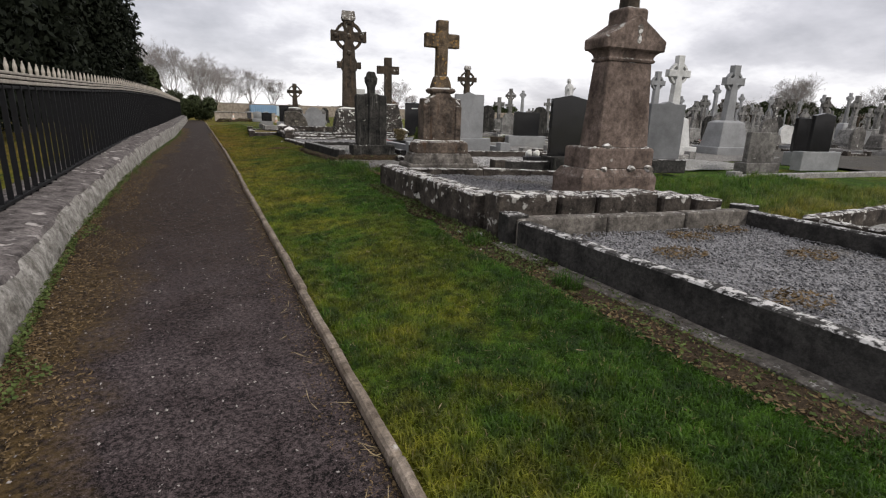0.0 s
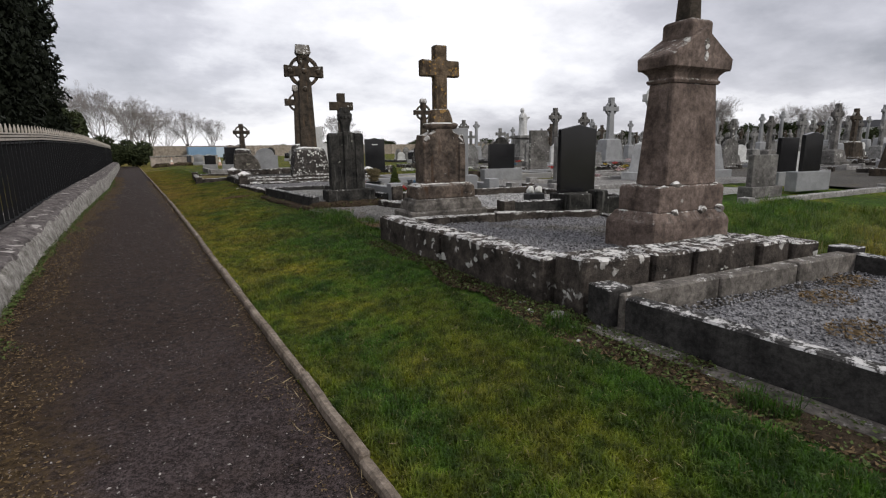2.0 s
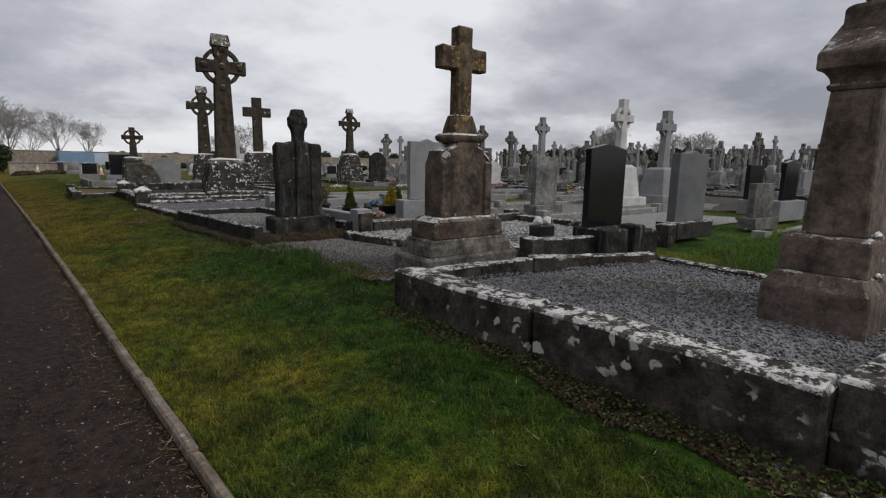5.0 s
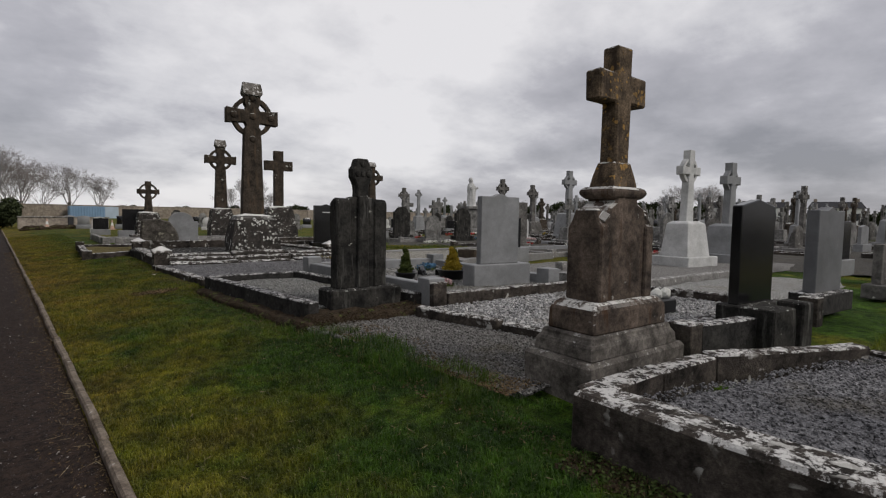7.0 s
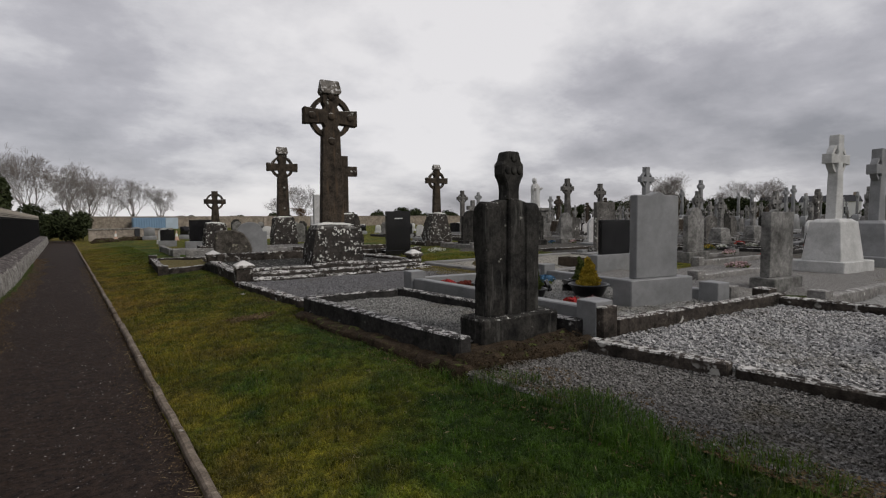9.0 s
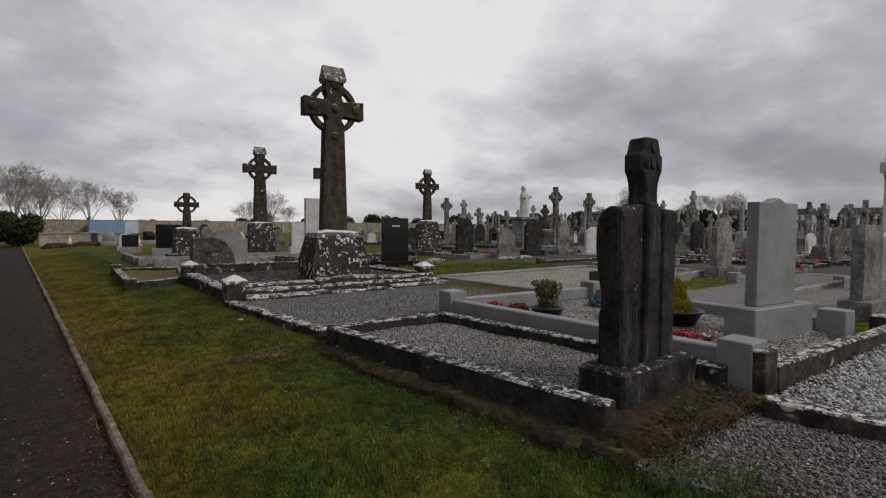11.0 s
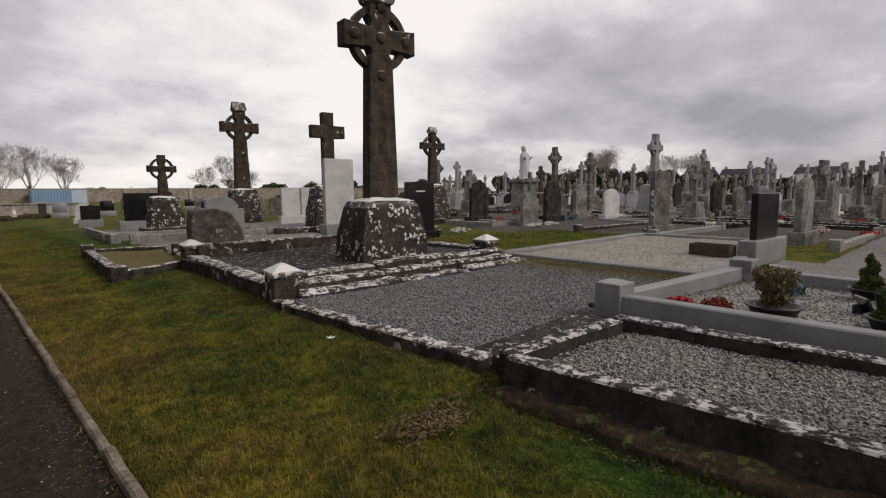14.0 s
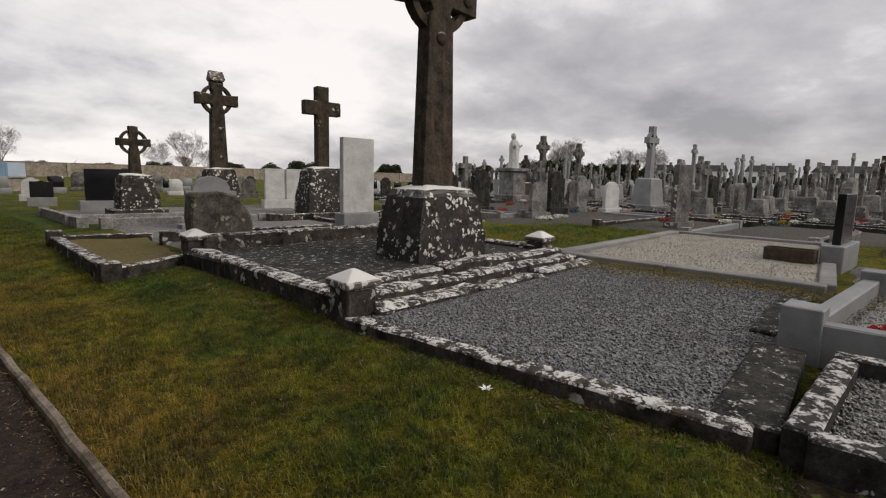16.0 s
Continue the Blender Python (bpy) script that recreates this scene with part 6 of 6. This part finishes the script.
# ---- grass blades, litter ----
g = np.random.default_rng(5)


def blades(name, x0, x1, y0, y1, count, tall, label, clump=0.5):
    p = np.stack([g.uniform(x0, x1, count), g.uniform(y0, y1, count)], 1)
    keep = np.array([x > edge_at(y) + 0.06 and not (2.02 < x < 2.6 and y < 6.2 and noise.noise(Vector((x * 3, y * 2, 4))) < 0.42 - 0.25 * max(0.0, y - 4.6)) for x, y in p])
    p = p[keep]
    m = len(p)
    z = np.array([land(x, y) for x, y in p])
    lush = np.array([noise.noise(Vector((x * 1.8, y * 1.8, 7))) + 0.8 * noise.noise(Vector((x * 9, y * 9, 2))) for x, y in p])
    h = tall * g.uniform(0.5, 1.25, m) * np.clip(1 + clump * 1.5 * lush, 0.35, 2.2)
    ang, lean = g.uniform(0, 6.28, m), g.uniform(0.15, 1.15, m)
    wide = g.uniform(0.0012, 0.003, m)
    way_x, way_y = np.cos(ang), np.sin(ang)
    base = np.concatenate([p, z[:, None] - 0.005], 1)
    across = np.stack([-way_y, way_x, np.zeros(m)], 1) * wide[:, None]
    out = np.stack([way_x, way_y, np.zeros(m)], 1) * (h * lean)[:, None]
    up = np.stack([np.zeros(m), np.zeros(m), h], 1)
    mid_p = base + out * 0.35 + up * 0.65
    tip_p = base + out + up * (1 - 0.4 * np.minimum(lean, 1.6))[:, None]
    v = np.stack([base - across, base + across, mid_p + across * 0.8, mid_p - across * 0.8, tip_p], 1).reshape(-1, 3)
    k = 5 * np.arange(m)[:, None]
    tri = np.concatenate([k + np.array([[0, 1, 2]]), k + np.array([[0, 2, 3]]), k + np.array([[3, 2, 4]])], 0)
    tagged(new(name, soup(name, v, tri, BLADES)), label, "grass", kind="stuff")


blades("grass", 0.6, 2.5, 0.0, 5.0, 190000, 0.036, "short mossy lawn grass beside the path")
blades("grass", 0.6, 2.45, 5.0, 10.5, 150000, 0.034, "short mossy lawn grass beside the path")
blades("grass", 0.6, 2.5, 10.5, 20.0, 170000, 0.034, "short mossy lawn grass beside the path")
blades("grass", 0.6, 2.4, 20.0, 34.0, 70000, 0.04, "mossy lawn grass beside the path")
blades("grass", 5.25, 10.5, 3.35, 6.3, 75000, 0.135, "long tufted grass among the graves", 0.8)
blades("grass", 6.7, 12.5, 17.0, 20.0, 30000, 0.07, "long grass among the graves", 0.8)
blades("grass", 2.2, 2.75, 7.3, 10.4, 9000, 0.07, "longer grass creeping over the gravel's edge", 1.0)
blades("grass", 2.1, 2.45, 0.0, 4.0, 9000, 0.085, "longer grass tufts along the kerb", 1.0)


def scatter(name, count, place, size, mat, label, category, seed, long=1.6, flat=0.5, lift=0.006, wide=0.35):
    """Small loose flakes on the ground. place: gives x, y and z for two random numbers."""
    q = np.random.default_rng(seed)
    p = np.array([place(u, v) for u, v in q.random((count, 2))])
    a = q.normal(size=(count, 3)) * (1, 1, flat)
    b = q.normal(size=(count, 3)) * (1, 1, flat)
    a /= np.linalg.norm(a, axis=1, keepdims=True)
    b -= (a * b).sum(1, keepdims=True) * a
    b /= np.linalg.norm(b, axis=1, keepdims=True)
    k = size * q.uniform(0.4, 1.4, (count, 1))
    p[:, 2] += lift * q.random(count) + 0.002
    quad = np.stack([p - a * k * long * 0.5, p + b * k * wide, p + a * k * long * 0.5, p - b * k * wide], 1)
    quad[:, :, 2] = np.maximum(quad[:, :, 2], p[:, None, 2] - 0.002)
    tagged(new(name, soup(name, quad.reshape(-1, 3), np.arange(count * 4).reshape(-1, 4), mat)), label, category, kind="stuff")


def path_top(x, y):
    return path_height(y) + 0.012 * math.cos((x + 0.25) * 1.6)


def by_wall(u, v):
    y = 0.3 + 29 * v ** 1.6
    clump = 0.25 + 0.9 * max(0.0, 0.4 + noise.noise(Vector((y * 0.9, 3, 0))))
    x = wall_at(y) + 0.02 + 0.6 * clump * u ** 1.8
    return x, y, path_top(x, y)


def by_edge(u, v):
    y = 0.3 + 24 * v ** 1.3
    x = edge_at(y) - 0.01 - 0.28 * u ** 2.5 * (0.5 + 0.8 * abs(noise.noise(Vector((y * 1.3, 9, 0)))))
    return x, y, path_top(x, y)


def on_path(u, v):
    y = 0.2 + 22 * v ** 1.4
    x = -0.95 + 1.45 * u
    return x, y, path_top(x, y)


def by_base(u, v):
    y = 0.3 + 26 * v ** 1.5
    x = wall_at(y) + 0.03 + 0.14 * u * (0.3 + max(0, noise.noise(Vector((y * 1.7, 5, 0)))) * 2)
    return x, y, path_top(x, y) + 0.03 * (1 - u)


def on_lawn(u, v):
    y = 0.3 + 19 * v
    x = edge_at(y) + 0.1 + 1.75 * u
    return x, y, land(x, y) + 0.02


def by_kerb(u, v):
    y = -0.2 + 4.6 * v
    x = 2.34 - 0.34 * u ** 1.5
    return x, y, land(x, y) + 0.005


def by_plots(u, v):
    y = 4.2 + 15.5 * v
    x = 2.36 - 0.2 * u ** 1.5
    return x, y, land(x, y) + 0.005


scatter("leaf_litter", 34000, by_wall, 0.012, LITTER, "brown leaf litter along the wall", "litter", 1)
scatter("leaf_litter", 11000, by_edge, 0.009, LITTER, "brown leaf litter along the edging", "litter", 2)
scatter("ground_ivy", 9000, by_base, 0.022, WEED, "small green weeds at the foot of the wall", "weeds", 3, 1.1, 0.8, 0.03)
scatter("pale_chips", 1900, on_path, 0.014, PINK_GREY, "pale stone chips scattered on the path", "chips", 4, 1.0, 0.3)
scatter("path_grit", 16000, on_path, 0.0065, GRIT, "fine worn grit on the asphalt", "grit", 14, 1.2, 0.4)
scatter("dry_stalks", 320, by_edge, 0.03, STRAW, "dry straw-coloured stalks by the edging", "stalks", 5, 3.2, 0.3, 0.02, 0.06)
scatter("dry_stalks", 900, on_lawn, 0.016, STRAW, "dry straw-coloured stalks in the lawn", "stalks", 6, 3.0, 0.4, 0.01, 0.09)
scatter("leaf_litter", 5200, by_kerb, 0.02, LITTER, "brown litter and soil beside the grave kerb", "litter", 7)
scatter("ground_ivy", 3200, by_kerb, 0.02, WEED, "small weeds beside the grave kerb", "weeds", 8, 1.2, 0.8, 0.03)
scatter("leaf_litter", 4000, by_plots, 0.016, LITTER, "brown litter along the grave kerbs", "litter", 9)


def by_blocks(u, v):
    y = 2.9 + 4.0 * v
    x = 2.38 - 0.46 * u ** 1.3 * (0.6 + 0.6 * noise.noise(Vector((y * 1.5, 2, 0))))
    return x, y, land(x, y) + 0.008


def by_wide_plot(u, v):
    y = 12.9 + 3.5 * v
    x = 6.4 - 1.1 * u ** 1.4 * (0.5 + 0.9 * abs(noise.noise(Vector((y * 1.6, 8, 0)))))
    return x, y, 0.49


scatter("ground_ivy", 3600, by_blocks, 0.02, WEED, "small creeping weeds beside the stone blocks", "weeds", 35, 1.1, 0.8, 0.03)
scatter("leaf_litter", 15000, by_blocks, 0.02, SOIL, "dark damp soil and leaves beside the stone blocks", "litter", 31)
def by_mud(u, v):
    y = 7.55 + 2.3 * v
    x = 2.5 + 0.75 * u ** 1.6 * (0.4 + 0.9 * abs(noise.noise(Vector((y * 1.4, 6, 0)))))
    return x, y, 0.35


def on_bank(u, v):
    x = 2.5 + 1.4 * u
    y = 9.9 + 0.28 * v
    return x, y, 0.35 + 0.05 * v


scatter("leaf_litter", 5200, by_mud, 0.015, LITTER, "brown leaves and roots over the muddy gravel", "litter", 33)
scatter("leaf_litter", 2200, on_bank, 0.02, SOIL, "crumbs of dark soil on the bank", "litter", 34, 1.2, 0.9, 0.06)
scatter("moss", 9000, by_wide_plot, 0.016, MOSS, "yellow-brown moss creeping over the gravel", "moss", 32, 1.1, 0.5)


def bare_patch(cx, cy, rx, ry, mat, label, name="bare_soil", seed=0, lift=0.012):
    """A thin uneven skin of soil lying on the ground."""
    bm = bmesh.new()
    centre = bm.verts.new((cx, cy, land(cx, cy) + lift))
    rings = []
    for k in (0.35, 0.7, 1.0):
        ring = []
        for t in np.linspace(0, 2 * math.pi, 33)[:-1]:
            wob = 1 + 0.3 * noise.noise(Vector((math.cos(t) * 2, math.sin(t) * 2, seed)))
            x, y = cx + rx * k * wob * math.cos(t), cy + ry * k * wob * math.sin(t)
            ring.append(bm.verts.new((x, y, land(x, y) + lift * (1.0 if k < 1 else -0.8) + 0.01 * noise.noise(Vector((x * 9, y * 9, 0))))))
        rings.append(ring)
    for i in range(32):
        bm.faces.new((centre, rings[0][i], rings[0][(i + 1) % 32]))
        for a, b in zip(rings, rings[1:]):
            bm.faces.new((a[i], b[i], b[(i + 1) % 32], a[(i + 1) % 32]))
    solid(name, bm, mat, label, "soil", kind="stuff", smooth=True)


bare_patch(2.2, 1.0, 0.16, 2.6, EARTH, "strip of dark bare soil beside the kerb", seed=1)
bare_patch(2.22, 3.9, 0.2, 0.75, EARTH, "dark bare soil by the block kerb", seed=2)
for x, y, rz, s in ((2.26, 3.95, 20, 0.06), (2.16, 4.12, 70, 0.035), (2.24, 4.3, 10, 0.03), (2.1, 3.6, 40, 0.025), (2.2, 3.75, 80, 0.03)):
    bm = bmesh.new()
    bmesh.ops.create_icosphere(bm, subdivisions=2, radius=s)
    bmesh.ops.scale(bm, verts=bm.verts, vec=(1.4, 0.9, 0.45))
    roughen(bm, s * 0.35, 9.0, x)
    solid("loose_stone", bm, KERB_GREY, "flat loose stone lying on the soil", "stone", pose(x, y, land(x, y) + s * 0.25, 0, 0, rz), "loose stones")


def daffodil(x, y):
    r = root("white_flower", pose(x, y, land(x, y)), "small white flower standing in the lawn", "flower")
    stem = bmesh.new()
    bmesh.ops.create_cone(stem, cap_ends=True, segments=5, radius1=0.004, radius2=0.003, depth=0.09, matrix=Matrix.Translation((0, 0, 0.045)))
    part("stem", stem, WEED, r)
    for i in range(6):
        t = i * math.pi / 3
        bm = bmesh.new()
        c, q = math.cos(t), math.sin(t)
        pts = [(0.004 * c, 0.004 * q, 0.09), (0.02 * c - 0.01 * q, 0.02 * q + 0.01 * c, 0.1), (0.042 * c, 0.042 * q, 0.105), (0.02 * c + 0.01 * q, 0.02 * q - 0.01 * c, 0.1)]
        bm.faces.new([bm.verts.new(p) for p in pts])
        part("petal", bm, WHITE_PETAL, r)


daffodil(2.05, 14.55)


def in_gravel(u, v):
    cx, cy = ((3.3, 2.6), (3.9, 3.0), (4.3, 2.2), (3.1, 1.6), (4.0, 1.3), (4.5, 3.1))[int(u * 5.99)]
    t, r_ = v * 40.0, 0.16 * (u * 5.99 % 1) ** 0.5
    return cx + r_ * math.cos(t) * 1.5, cy + r_ * math.sin(t), 0.29


scatter("dead_weeds", 1500, in_gravel, 0.022, LITTER, "tufts of dead brown weeds in the chippings", "weeds", 12, 1.8, 0.6, 0.025)


def scraped(u, v):
    t, r_ = v * 60.0, 0.3 * u ** 0.9 * (0.65 + 0.5 * noise.noise(Vector((v * 60.0 % 6.2832, 1, 0))))
    x, y = 1.76 + r_ * math.cos(t) * 1.3, 13.17 + r_ * math.sin(t) * 0.8
    return x, y, land(x, y) + 0.024


scatter("dead_turf", 1100, scraped, 0.016, LITTER, "scraped patch of dead brown turf in the lawn", "turf", 15, 2.0, 0.5, 0.02)
